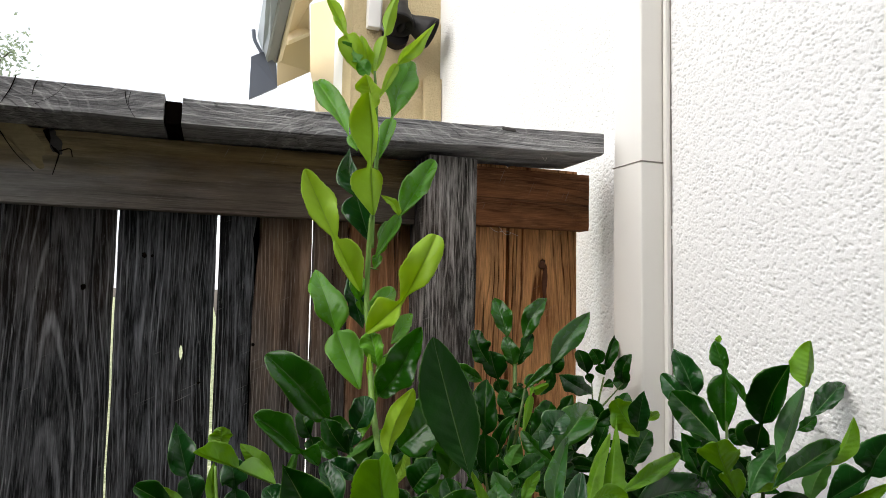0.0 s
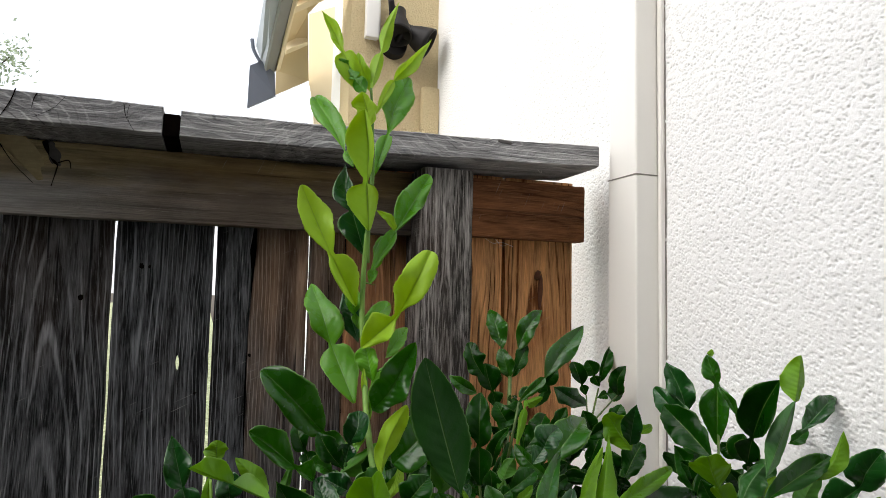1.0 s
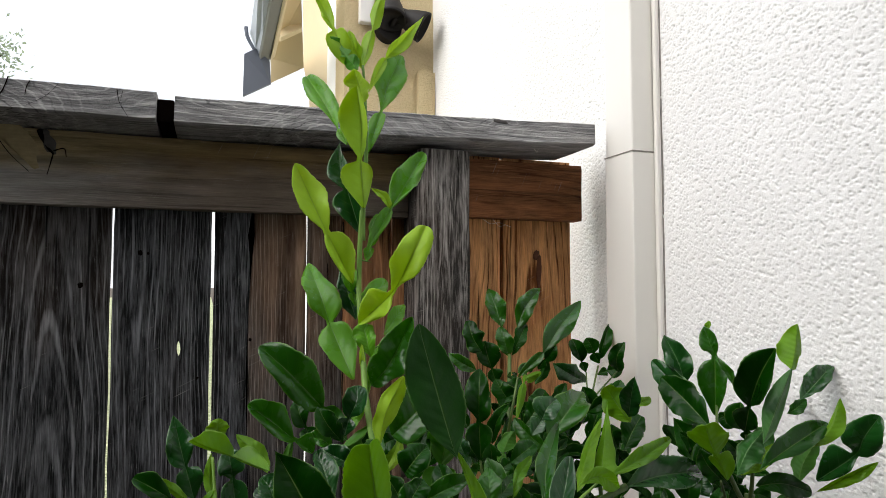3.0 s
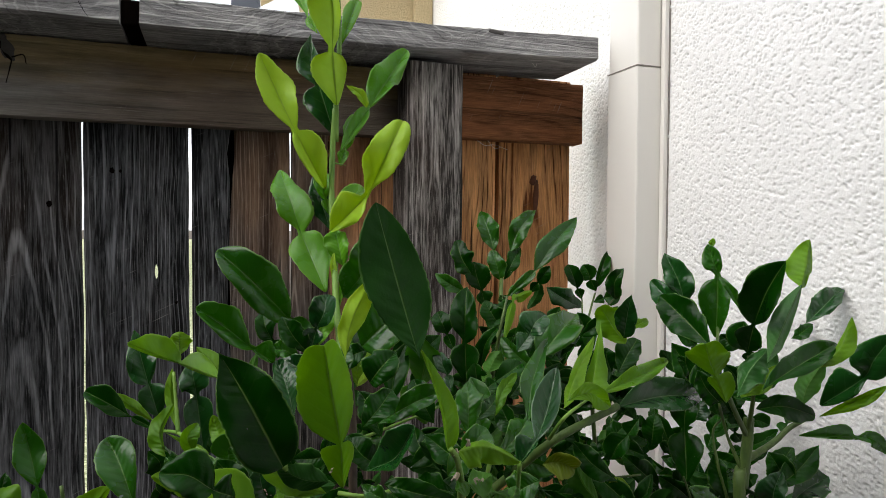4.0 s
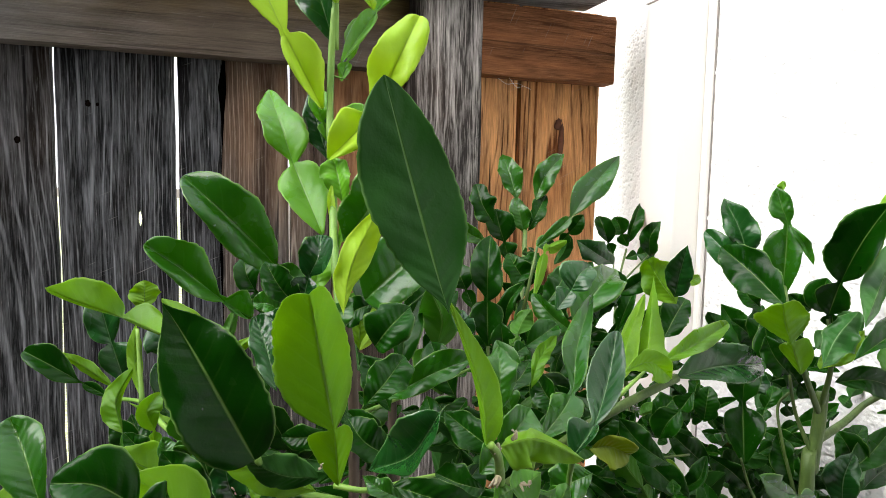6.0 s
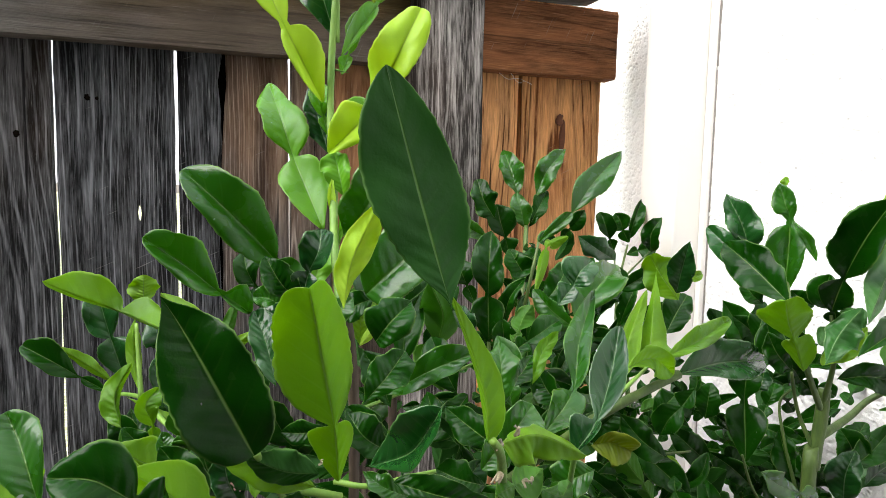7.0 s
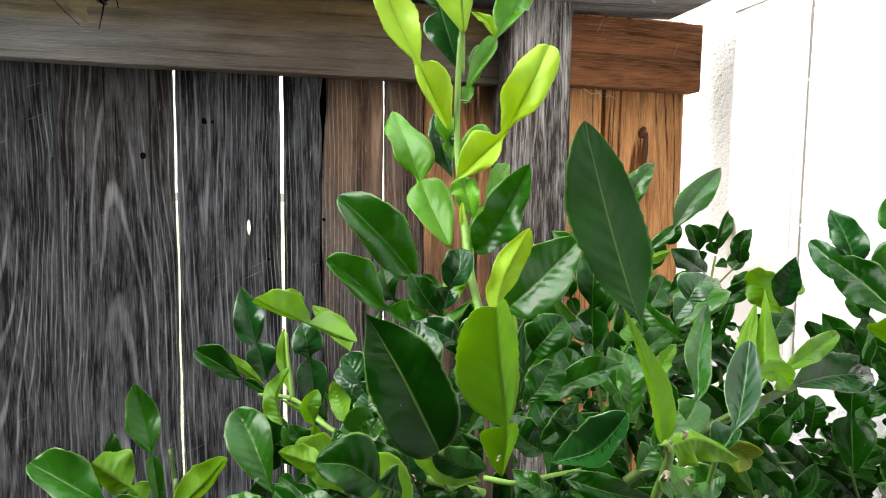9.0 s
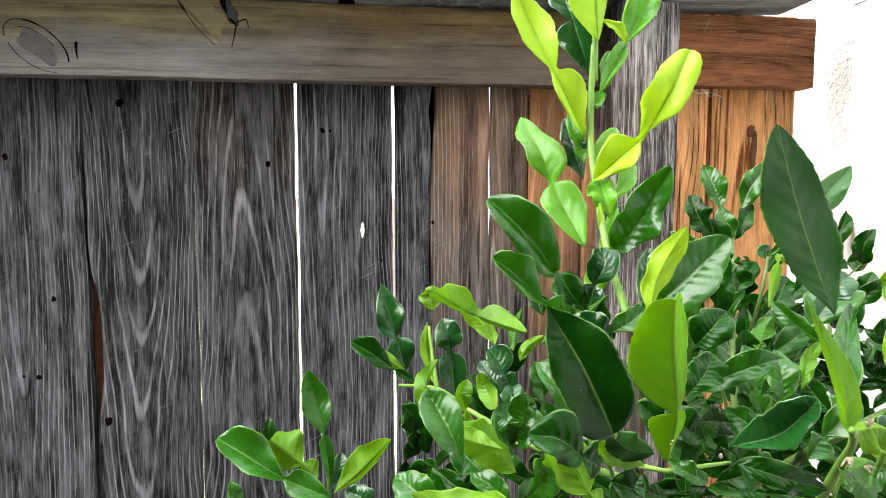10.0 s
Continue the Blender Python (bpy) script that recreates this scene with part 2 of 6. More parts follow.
def leaf_skin(name, deep, fresh, rib, rough, glow, glow_col, vein=0.10, spots=0.0, spec=0.25):
    """Waxy citrus leaf: pale midrib, faint side veins, pale margin; light shines through."""
    t = Tree(name)
    uv = t.add("ShaderNodeUVMap", uv_map="leaf").outputs[0]
    s = t.add("ShaderNodeSeparateXYZ", {0: uv})
    side = t.math('ABSOLUTE', t.math('MULTIPLY_ADD', s.outputs[0], 2.0, -1.0))
    along = s.outputs[1]
    rnd = t.add("ShaderNodeObjectInfo").outputs["Random"]
    v = t.coords(jitter=7.0)
    mottle = t.noise(v, 45.0, 3.0)
    grain = t.noise(v, 900.0, 2.0)
    col = t.mix(t.span(t.math('ADD', mottle, t.math('MULTIPLY', rnd, 0.5)), 0.35, 1.0), rgb(*deep), rgb(*fresh))
    wave = t.math('SINE', t.math('MULTIPLY', t.math('SUBTRACT', along, t.math('MULTIPLY', side, t.math('MULTIPLY_ADD', mottle, 0.06, 0.12))), 62.0))
    veins = t.math('MULTIPLY', t.span(wave, 0.90, 1.0), t.span(side, 1.0, 0.3))
    col = t.mix(t.math('MULTIPLY', veins, vein), col, rgb(*rib))
    midrib = t.span(t.math('MULTIPLY', side, t.math('MULTIPLY_ADD', along, 0.7, 0.6)), 0.036, 0.010)
    col = t.mix(t.math('MULTIPLY', midrib, 0.62), col, rgb(*rib))
    col = t.mix(t.math('MULTIPLY', t.span(side, 0.94, 0.985), 0.6), col, rgb(*rib))
    if spots:
        blot = t.span(t.math('ADD', t.noise(v, 28.0, 4.0), t.math('MULTIPLY', along, 0.25)), 0.72, 0.82)
        col = t.mix(t.math('MULTIPLY', blot, spots), col, rgb(0.28, 0.11, 0.02))
    speck = t.span(t.noise(v, 210.0, 1.0), 0.80, 0.83)
    col = t.mix(t.math('MULTIPLY', speck, 0.6), col, rgb(0.4, 0.42, 0.34))
    quilt = t.math('MULTIPLY', wave, t.span(side, 1.0, 0.15))
    h = t.math('ADD', t.math('ADD', t.math('MULTIPLY', quilt, -0.13), t.math('MULTIPLY', midrib, -0.25)), t.math('ADD', t.math('MULTIPLY', mottle, 0.7), t.math('MULTIPLY_ADD', t.noise(v, 240.0, 3.0), 0.22, t.math('MULTIPLY', grain, 0.05))))
    nrm = t.bump(h, 0.55, 0.0018)
    t.set(Base_Color=col, Roughness=t.span(mottle, 0.3, 0.7, rough - 0.08, rough + 0.10), Specular_IOR_Level=spec)
    through_col = t.mix(t.math('MULTIPLY', midrib, 0.5), t.mix(mottle, rgb(*(k * 0.8 for k in glow_col)), rgb(*glow_col)), rgb(*rib))
    tr = t.add("ShaderNodeBsdfTranslucent", {"Color": through_col, "Normal": nrm})
    m = t.add("ShaderNodeMixShader", {0: glow, 1: t.bsdf.outputs[0], 2: tr.outputs[0]})
    t.links.new(m.outputs[0], t.out.inputs["Surface"])
    return t.mat


OLD = (leaf_skin("old_leaf_upper", (0.0016, 0.0180, 0.0005), (0.0052, 0.044, 0.0012), (0.13, 0.25, 0.05), 0.22, 0.13, (0.12, 0.62, 0.003), 0.04, spec=0.14),
       leaf_skin("old_leaf_under", (0.0058, 0.036, 0.0026), (0.0105, 0.056, 0.0042), (0.09, 0.19, 0.04), 0.5, 0.09, (0.13, 0.58, 0.006), 0.03, spec=0.12))
MID = (leaf_skin("green_leaf_upper", (0.0055, 0.043, 0.002), (0.017, 0.090, 0.004), (0.17, 0.30, 0.06), 0.25, 0.26, (0.28, 0.74, 0.008), spec=0.42),
       leaf_skin("green_leaf_under", (0.021, 0.084, 0.006), (0.040, 0.128, 0.010), (0.17, 0.30, 0.05), 0.42, 0.26, (0.28, 0.74, 0.008), spec=0.2))
# brighter than LIME: younger leaves, and sunlight on the shoot put into the colour
YOUNG = (leaf_skin("young_leaf_upper", (0.205, 0.390, 0.020), (0.330, 0.515, 0.045), (0.32, 0.44, 0.08), 0.34, 0.48, (0.74, 0.92, 0.05), 0.22),
         leaf_skin("young_leaf_under", (0.215, 0.395, 0.022), (0.340, 0.520, 0.048), (0.32, 0.44, 0.09), 0.42, 0.48, (0.74, 0.92, 0.05), 0.22))
LIME = (leaf_skin("lime_leaf_upper", (0.052, 0.160, 0.004), (0.112, 0.240, 0.009), (0.25, 0.37, 0.07), 0.32, 0.45, (0.52, 0.80, 0.010), 0.16),
        leaf_skin("lime_leaf_under", (0.060, 0.170, 0.005), (0.120, 0.250, 0.010), (0.25, 0.37, 0.08), 0.42, 0.45, (0.52, 0.80, 0.010), 0.16))
# MID lightened for the shoot: tender leaves, plus the stronger light up there
TENDER = (leaf_skin("tender_leaf_upper", (0.048, 0.175, 0.008), (0.108, 0.285, 0.016), (0.28, 0.44, 0.11), 0.29, 0.42, (0.46, 0.82, 0.010), 0.12, spec=0.32),
          leaf_skin("tender_leaf_under", (0.046, 0.175, 0.013), (0.090, 0.25, 0.022), (0.24, 0.38, 0.09), 0.40, 0.42, (0.36, 0.80, 0.014), 0.12))
# bluer than MID: some of the sky's sheen is put into the colour
SHEEN = (leaf_skin("waxy_leaf_upper", (0.0030, 0.029, 0.0045), (0.0085, 0.058, 0.009), (0.16, 0.29, 0.10), 0.23, 0.16, (0.14, 0.54, 0.02), spec=0.45),
         leaf_skin("waxy_leaf_under", (0.018, 0.078, 0.014), (0.035, 0.112, 0.022), (0.17, 0.28, 0.10), 0.36, 0.18, (0.16, 0.54, 0.02)))
FADED = (leaf_skin("faded_leaf_upper", (0.060, 0.115, 0.004), (0.135, 0.175, 0.007), (0.23, 0.28, 0.04), 0.36, 0.34, (0.44, 0.56, 0.01), 0.05, 0.8),
         leaf_skin("faded_leaf_under", (0.060, 0.112, 0.004), (0.138, 0.172, 0.007), (0.23, 0.28, 0.04), 0.42, 0.34, (0.44, 0.56, 0.01), 0.05, 0.8))


def bark(name, a, b, scale):
    t = Tree(name)
    v = t.coords((1, 1, 0.25))
    n = t.noise(v, scale, 4.0)
    f = t.noise(v, scale * 5, 3.0)
    t.bump(t.math('ADD', n, t.math('MULTIPLY', f, 0.5)), 0.5, 0.0012)
    return t.set(Base_Color=t.mix(t.span(t.math('ADD', n, t.math('MULTIPLY', f, 0.4)), 0.4, 0.95), rgb(*a), rgb(*b)), Roughness=0.6)


STEM_GREEN = bark("green_stem", (0.06, 0.16, 0.012), (0.15, 0.27, 0.03), 90.0)
STEM_OLIVE = bark("olive_branch_bark", (0.025, 0.060, 0.008), (0.085, 0.14, 0.022), 120.0)
STEM_BROWN = bark("brown_branch_bark", (0.014, 0.010, 0.007), (0.085, 0.058, 0.038), 150.0)


def soil():
    t = Tree("dry_soil")
    v = t.coords()
    n, f = t.noise(v, 1.5, 5.0), t.noise(v, 60.0, 5.0)
    t.bump(f, 0.7, 0.02)
    return t.set(Base_Color=t.mix(t.math('ADD', t.math('MULTIPLY', n, 0.5), t.math('MULTIPLY', f, 0.5)), rgb(0.035, 0.026, 0.018), rgb(0.11, 0.088, 0.062)), Roughness=0.95)


SOIL = soil()
TREE_LEAF = leaf_skin("far_tree_leaf", (0.10, 0.14, 0.10), (0.20, 0.25, 0.18), (0.22, 0.27, 0.18), 0.5, 0.55, (0.45, 0.52, 0.36))


# strong sunlight on the ground beyond is put into this pale colour
def lawn_green():
    t = Tree("sun_bright_ground")
    v = t.coords()
    n, f = t.noise(v, 5.0, 4.0), t.span(t.noise(v, 22.0, 5.0, 0.7), 0.42, 0.58)
    t.bump(f, 0.8, 0.03)
    return t.set(Base_Color=t.mix(t.math('ADD', t.math('MULTIPLY', n, 0.5), t.math('MULTIPLY', f, 0.5)), rgb(0.07, 0.12, 0.012), rgb(0.78, 0.80, 0.50)), Roughness=0.9)


LAWN = lawn_green()

# ---------------------------------------------------------------- builders
def part(name, bm, material, parent=None, label="", smooth=False, at=None):
    """Links a bmesh as one mesh object, under a thing or a part."""
    me = bpy.data.meshes.new(name)
    bm.normal_update()
    bm.to_mesh(me)
    bm.free()
    for m in material if isinstance(material, (list, tuple)) else [material]:
        me.materials.append(m)
    if smooth:
        me.shade_smooth()
    ob = new(name, me)
    if at is not None:
        ob.location = at
    if parent is not None:
        ob.parent = parent
        ob.matrix_parent_inverse = Matrix.Translation(-parent.location)
    return tagged(ob, label)


def empty(name, at, label, category, group="", kind=""):
    ob = new(name)
    ob.location = at
    return tagged(ob, label, category, group, kind)


def box(lo, hi, bevel=0.0, segments=2):
    bm = bmesh.new()
    bmesh.ops.create_cube(bm, size=1.0)
    c, d = (Vector(lo) + Vector(hi)) / 2, Vector(hi) - Vector(lo)
    for v in bm.verts:
        v.co = Vector((v.co.x * d.x, v.co.y * d.y, v.co.z * d.z)) + c
    if bevel:
        bmesh.ops.bevel(bm, geom=bm.edges[:], offset=bevel, segments=segments, affect='EDGES', profile=0.6)
    return bm


def smooth_path(points, steps=8):
    pts = [Vector(p) for p in points]
    ext = [pts[0] * 2 - pts[1], *pts, pts[-1] * 2 - pts[-2]]
    out = []
    for a, b, c, d in zip(ext, ext[1:], ext[2:], ext[3:]):
        for k in range(steps):
            u = k / steps
            out.append(0.5 * ((2 * b) + (c - a) * u + (2 * a - 5 * b + 4 * c - d) * u * u + (3 * b - a - 3 * c + d) * u ** 3))
    return out + [pts[-1]]


def tube(points, r0, r1, sides=10, steps=8, knots=0.0, seed=0):
    bm = bmesh.new()
    path = smooth_path(points, steps)
    rings = []
    side = Vector((1, 0.2, 0.1))
    for i, p in enumerate(path):
        d = (path[min(i + 1, len(path) - 1)] - path[max(i - 1, 0)]).normalized()
        side = (side - d * side.dot(d)).normalized()
        up = d.cross(side)
        r = r0 + (r1 - r0) * i / (len(path) - 1)
        r *= 1 + knots * noise.noise(p * 60 + Vector((seed, 0, 0)))
        rings.append([bm.verts.new(p + (side * math.cos(a) + up * math.sin(a)) * r) for a in (2 * math.pi * k / sides for k in range(sides))])
    for a, b in zip(rings, rings[1:]):
        for k in range(sides):
            bm.faces.new((a[k], a[(k + 1) % sides], b[(k + 1) % sides], b[k]))
    bm.faces.new(rings[0][::-1])
    bm.faces.new(rings[-1])
    return bm


def plate(corners, thick):
    """A flat board from its corners, thickened away from the viewer."""
    bm = bmesh.new()
    vs = [bm.verts.new(c) for c in corners]
    f = bm.faces.new(vs)
    bm.normal_update()
    n = f.normal.copy()
    r = bmesh.ops.extrude_face_region(bm, geom=[f])
    for v in (g for g in r["geom"] if isinstance(g, bmesh.types.BMVert)):
        v.co += n * thick
    bmesh.ops.recalc_face_normals(bm, faces=bm.faces[:])
    return bm


# ---------------------------------------------------------------- ground
def ground():
    bm = bmesh.new()
    n = 60
    grid = [[bm.verts.new((sx * (abs(sx) ** 2.2) * 400, sy * (abs(sy) ** 2.2) * 400, 0)) for sx in (2 * i / n - 1 for i in range(n + 1))] for sy in (2 * j / n - 1 for j in range(n + 1))]
    for row in grid:
        for v in row:
            v.co.z = 0.02 * noise.noise(v.co * 1.3)
    for a, b in zip(grid, grid[1:]):
        for i in range(n):
            bm.faces.new((a[i], a[i + 1], b[i + 1], b[i]))
    tagged(part("ground", bm, SOIL, smooth=True), "bare dry brown garden soil below the fence", "ground", kind="structure")


ground()
tagged(part("bright_ground", box((-60.0, 0.4, 0.015), (0.39, 90.0, 0.045), 0.01), LAWN), "pale ground with green flecks beyond the fence, coloured as if sunlit", "ground", kind="structure")


# ---------------------------------------------------------------- house wall with its rough stucco
WALL_X = 0.700


def band_noise(ny, nz, step, size, stretch, seed):
    """Filtered random relief with lumps of about the given size, drawn out along y."""
    rng = np.random.default_rng(seed)
    f = np.fft.fft2(rng.standard_normal((nz, ny)))
    fz, fy = np.meshgrid(np.fft.fftfreq(nz, step), np.fft.fftfreq(ny, step), indexing="ij")
    k = np.hypot(fy * stretch, fz)
    f *= np.exp(-((k * size - 0.62) / 0.36) ** 2)
    h = np.fft.ifft2(f).real
    return h / h.std()


def stucco_wall():
    step = 0.0017
    y0, y1, z0, z1 = -0.62, 0.95, 1.06, 2.50
    ny, nz = int((y1 - y0) / step) + 1, int((z1 - z0) / step) + 1
    lumps = band_noise(ny, nz, step, 0.0080, 1.3, 3)
    pits = band_noise(ny, nz, step, 0.0025, 1.5, 4) + 0.35 * lumps
    h = -np.clip(-pits * 2.9 - 3.3, 0.0, 1.5) * 0.0015 + np.clip(lumps, -1.0, 0.6) * 0.00014
    h += band_noise(ny, nz, step, 0.12, 1.0, 5) * 0.0004
    edge = np.minimum.outer(np.minimum(np.arange(nz), nz - 1 - np.arange(nz)), np.minimum(np.arange(ny), ny - 1 - np.arange(ny)))
    h *= np.clip(edge / 6, 0, 1)
    z, y = np.meshgrid(z0 + np.arange(nz) * step, y0 + np.arange(ny) * step, indexing="ij")
    # lumps droop a little, as trowelled plaster does
    co = np.stack([WALL_X - h, y, z - np.clip(h, 0, 1) * 0.55], -1).reshape(-1, 3)
    idx = np.arange(ny * nz).reshape(nz, ny)
    quads = np.stack([idx[:-1, :-1], idx[1:, :-1], idx[1:, 1:], idx[:-1, 1:]], -1).reshape(-1, 4)
    me = bpy.data.meshes.new("wall_house")
    me.vertices.add(len(co))
    me.vertices.foreach_set("co", co.ravel())
    me.loops.add(quads.size)
    me.loops.foreach_set("vertex_index", quads.ravel())
    me.polygons.add(len(quads))
    me.polygons.foreach_set("loop_start", np.arange(0, quads.size, 4))
    me.update(calc_edges=True)
    me.validate()
    me.materials.append(STUCCO)
    me.shade_smooth()
    wall = tagged(new("wall_house", me), "white rough-trowelled stucco house wall beside the fence", "wall", kind="structure")
    for lo, hi in (((WALL_X, -4.0, -0.1), (0.9, y0, 3.1)), ((WALL_X, y0, -0.1), (0.9, 1.0, z0)), ((WALL_X, y0, z1), (0.9, 1.0, 3.1)), ((WALL_X + 0.006, y0, z0), (0.9, 1.0, z1))):
        part("wall_panel", box(lo, hi), STUCCO, wall)


stucco_wall()
# unseen walls, added to keep sky light off the fence, leaves and lower stucco
tagged(part("wall_side_yard", box((-2.55, -2.3998, -0.1), (-2.40, 0.3, 2.2)), WOOD_GREY), "unseen plain grey wall at the yard's side, added to block low sky light", "wall", kind="structure")
tagged(part("wall_yard", box((-5.0, -2.55, -0.1), (0.9, -2.40, 4.4)), WOOD_GREY), "unseen tall plain grey wall behind the yard, added to block frontal sky light", "wall", kind="structure")


# ---------------------------------------------------------------- downspout
def downspout():
    x0, x1, y0, y1 = 0.647, 0.694, -0.195, -0.117
    zj = 1.806
    thing = empty("downspout", (0.67, -0.156, 0.0), "cream painted square metal downspout on the white stucco wall", "downspout")
    part("lower_pipe", box((x0, y0, 0.03), (x1, y1, zj), 0.004, 3), SPOUT_PAINT, thing, smooth=False)
    part("upper_pipe", box((x0 + 0.0012, y0 + 0.0012, zj - 0.02), (x1, y1 - 0.0012, 3.1), 0.004, 3), SPOUT_PAINT, thing)
    part("joint_line", box((x0 - 0.0006, y0 - 0.0006, zj - 0.0008), (x1, y1 + 0.0006, zj + 0.0009), 0.0), paint_dirty, thing, "thin grey crack of dirt round the pipe joint")
    part("flange", box((0.6905, y0 - 0.0095, 0.03), (0.6985, y0 - 0.0002, 3.1), 0.0015), SPOUT_PAINT, thing, "narrow painted flange along the wall")
    for k in range(7):
        z = 1.10 + 0.20 * k
        run = [(0.6990, y0 - 0.0102 + 0.0005 * noise.noise((z * 31 + q, 0, 0)), z + q * 0.0325) for q in range(7)]
        part("caulk_bead", tube([Vector(p) - Vector(run[0]) for p in run], 0.0009, 0.0008, 6, 4, 0.5, k), paint_dirty, thing, "dirty thin bead of caulk", at=run[0])


paint_dirty = paint("dirt_line", (0.26, 0.235, 0.21), 0.8)
downspout()


# ---------------------------------------------------------------- fence
FENCE = empty("fence", (-0.3, 0.0, 0.0), "weathered dark grey wooden board fence beside the house wall", "fence")


def board_mesh(w, z0, z1, thick, seed, hole=None, left=None, right=None, rough=0.0012):
    """A sawn board, centred on x; wavering edges; hole: (x, z, half width, half height); left/right: extra edge shapes in z."""
    bm = bmesh.new()
    xs = [-w / 2, -w / 2 + 0.004, -w / 4, 0, w / 4, w / 2 - 0.004, w / 2]
    zs = list(np.linspace(z0, z1, 46))
    if hole:
        hx, hz, hr, hv = hole
        xs = sorted([x for x in xs if abs(x - hx) > 1.5 * hr] + [hx - hr, hx, hx + hr])
        zs = sorted([z for z in zs if abs(z - hz) > 1.5 * hv] + [hz - hv, hz, hz + hv])
    rows = []
    for z in zs:
        l = rough * 1.4 * noise.noise((seed, z * 9, 0)) + rough * noise.noise((seed, z * 34, 4)) + (left(z) if left else 0)
        r = rough * 1.4 * noise.noise((seed + 5, z * 9, 0)) + rough * noise.noise((seed + 5, z * 34, 4)) + (right(z) if right else 0)
        row = []
        for x in xs:
            f = (x + w / 2) / w
            dx = l * (1 - f) + r * f
            dy = 0.0012 * noise.noise((x * 30, z * 4, seed)) + (0.002 if x in (xs[0], xs[-1]) else 0)
            if hole and abs(x - hx) < 1.5 * hr and abs(z - hz) < 1.5 * hv:
                k = 0.62 if x != hx and z != hz else 1.0
                row.append(bm.verts.new((hx + (x - hx) * k, dy, hz + (z - hz) * k)))
            else:
                row.append(bm.verts.new((x + dx, dy, z)))
        rows.append(row)
    for j in range(len(zs) - 1):
        for i in range(len(xs) - 1):
            if hole and abs((xs[i] + xs[i + 1]) / 2 - hx) < hr and abs((zs[j] + zs[j + 1]) / 2 - hz) < hv:
                continue
            bm.faces.new((rows[j][i], rows[j][i + 1], rows[j + 1][i + 1], rows[j + 1][i]))
    bmesh.ops.delete(bm, geom=[v for v in bm.verts if not v.link_faces], context='VERTS')
    res = bmesh.ops.extrude_face_region(bm, geom=bm.faces[:])
    for v in (g for g in res["geom"] if isinstance(g, bmesh.types.BMVert)):
        v.co.y += thick
    bmesh.ops.recalc_face_normals(bm, faces=bm.faces[:])
    return bm


def picket(x0, x1, material, seed, y=0.0, label="", **kw):
    c = (x0 + x1) / 2
    bm = board_mesh(x1 - x0, -0.85, 0.90, 0.016, seed, **kw)
    return part("picket", bm, material, FENCE, label, at=(c, y, 0.92))


for k, (a, b) in enumerate(((-2.34, -2.20), (-2.19, -2.05), (-2.04, -1.90), (-1.89, -1.75), (-1.74, -1.60), (-1.59, -1.45), (-1.44, -1.31), (-1.30, -1.16), (-1.155, -1.016), (-1.01, -0.872), (-0.868, -0.728), (-0.724, -0.584))):
    picket(a, b, WOOD_GREY, 20 + k)
picket(-0.580, -0.438, WOOD_GREY, 1)
picket(-0.4345, -0.2911, WOOD_ARCHED, 2, hole=(-0.0235, 0.749, 0.0085, 0.0085), left=lambda z: 0.014 * math.exp(-((z - 0.40) / 0.10) ** 4))
picket(-0.2872, -0.1455, WOOD_STREAK, 3)
picket(-0.1405, -0.0025, WOOD_GREY, 4, hole=(0.024, 0.566, 0.0030, 0.0125))
picket(0.0020, 0.0570, WOOD_GREY, 5, right=lambda z: -0.006 * math.exp(-((z - 0.745) / 0.035) ** 4) + 0.004 * math.sin(z * 9))
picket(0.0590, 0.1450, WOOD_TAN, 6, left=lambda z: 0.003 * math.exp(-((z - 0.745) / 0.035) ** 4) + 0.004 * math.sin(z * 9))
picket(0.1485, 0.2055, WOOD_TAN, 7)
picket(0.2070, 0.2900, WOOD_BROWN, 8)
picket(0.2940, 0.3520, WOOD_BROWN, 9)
picket(0.3560, 0.4985, WOOD_RED, 10, label="reddish-brown sheltered fence board")
picket(0.5055, 0.6475, WOOD_RED, 11, label="reddish-brown sheltered fence board with a dark knot")


def timber(name, lo, hi, material, seed, label="", bend=None, rough=0.0016):
    """A thick sawn timber with worn, wavering faces. bend(x): lift along x."""
    lo, hi = Vector(lo), Vector(hi)
    c, d = (lo + hi) / 2, hi - lo
    bm = bmesh.new()
    longest = max(range(3), key=lambda i: d[i])
    n = max(8, int(d[longest] / 0.02))
    others = [i for i in range(3) if i != longest]
    ring = [(-1, -0.86), (-0.9, -1), (0, -1), (0.9, -1), (1, -0.86), (1, 0), (1, 0.86), (0.9, 1), (0, 1), (-0.9, 1), (-1, 0.86), (-1, 0)]
    loops = []
    for k in range(n + 1):
        s = k / n - 0.5
        loop = []
        for a, b in ring:
            p = Vector()
            p[longest] = s * d[longest]
            p[others[0]], p[others[1]] = a * d[others[0]] / 2, b * d[others[1]] / 2
            q = p * 14 + Vector((seed * 3.1, seed, 0))
            p += Vector((noise.noise(q), noise.noise(q + Vector((9, 0, 0))), noise.noise(q + Vector((0, 9, 0))))) * rough
            q = p * 60 + Vector((seed, 0, seed))
            p += Vector((0, noise.noise(q), noise.noise(q + Vector((0, 9, 0))))) * rough * 0.5
            if bend:
                p.z += bend(p.x + c.x)
            loop.append(bm.verts.new(p))
        loops.append(loop)
    m = len(ring)
    for a, b in zip(loops, loops[1:]):
        for k in range(m):
            bm.faces.new((a[k], a[(k + 1) % m], b[(k + 1) % m], b[k]))
    bm.faces.new(loops[0][::-1])
    bm.faces.new(loops[-1])
    bmesh.ops.recalc_face_normals(bm, faces=bm.faces[:])
    return part(name, bm, material, FENCE, label, at=c)


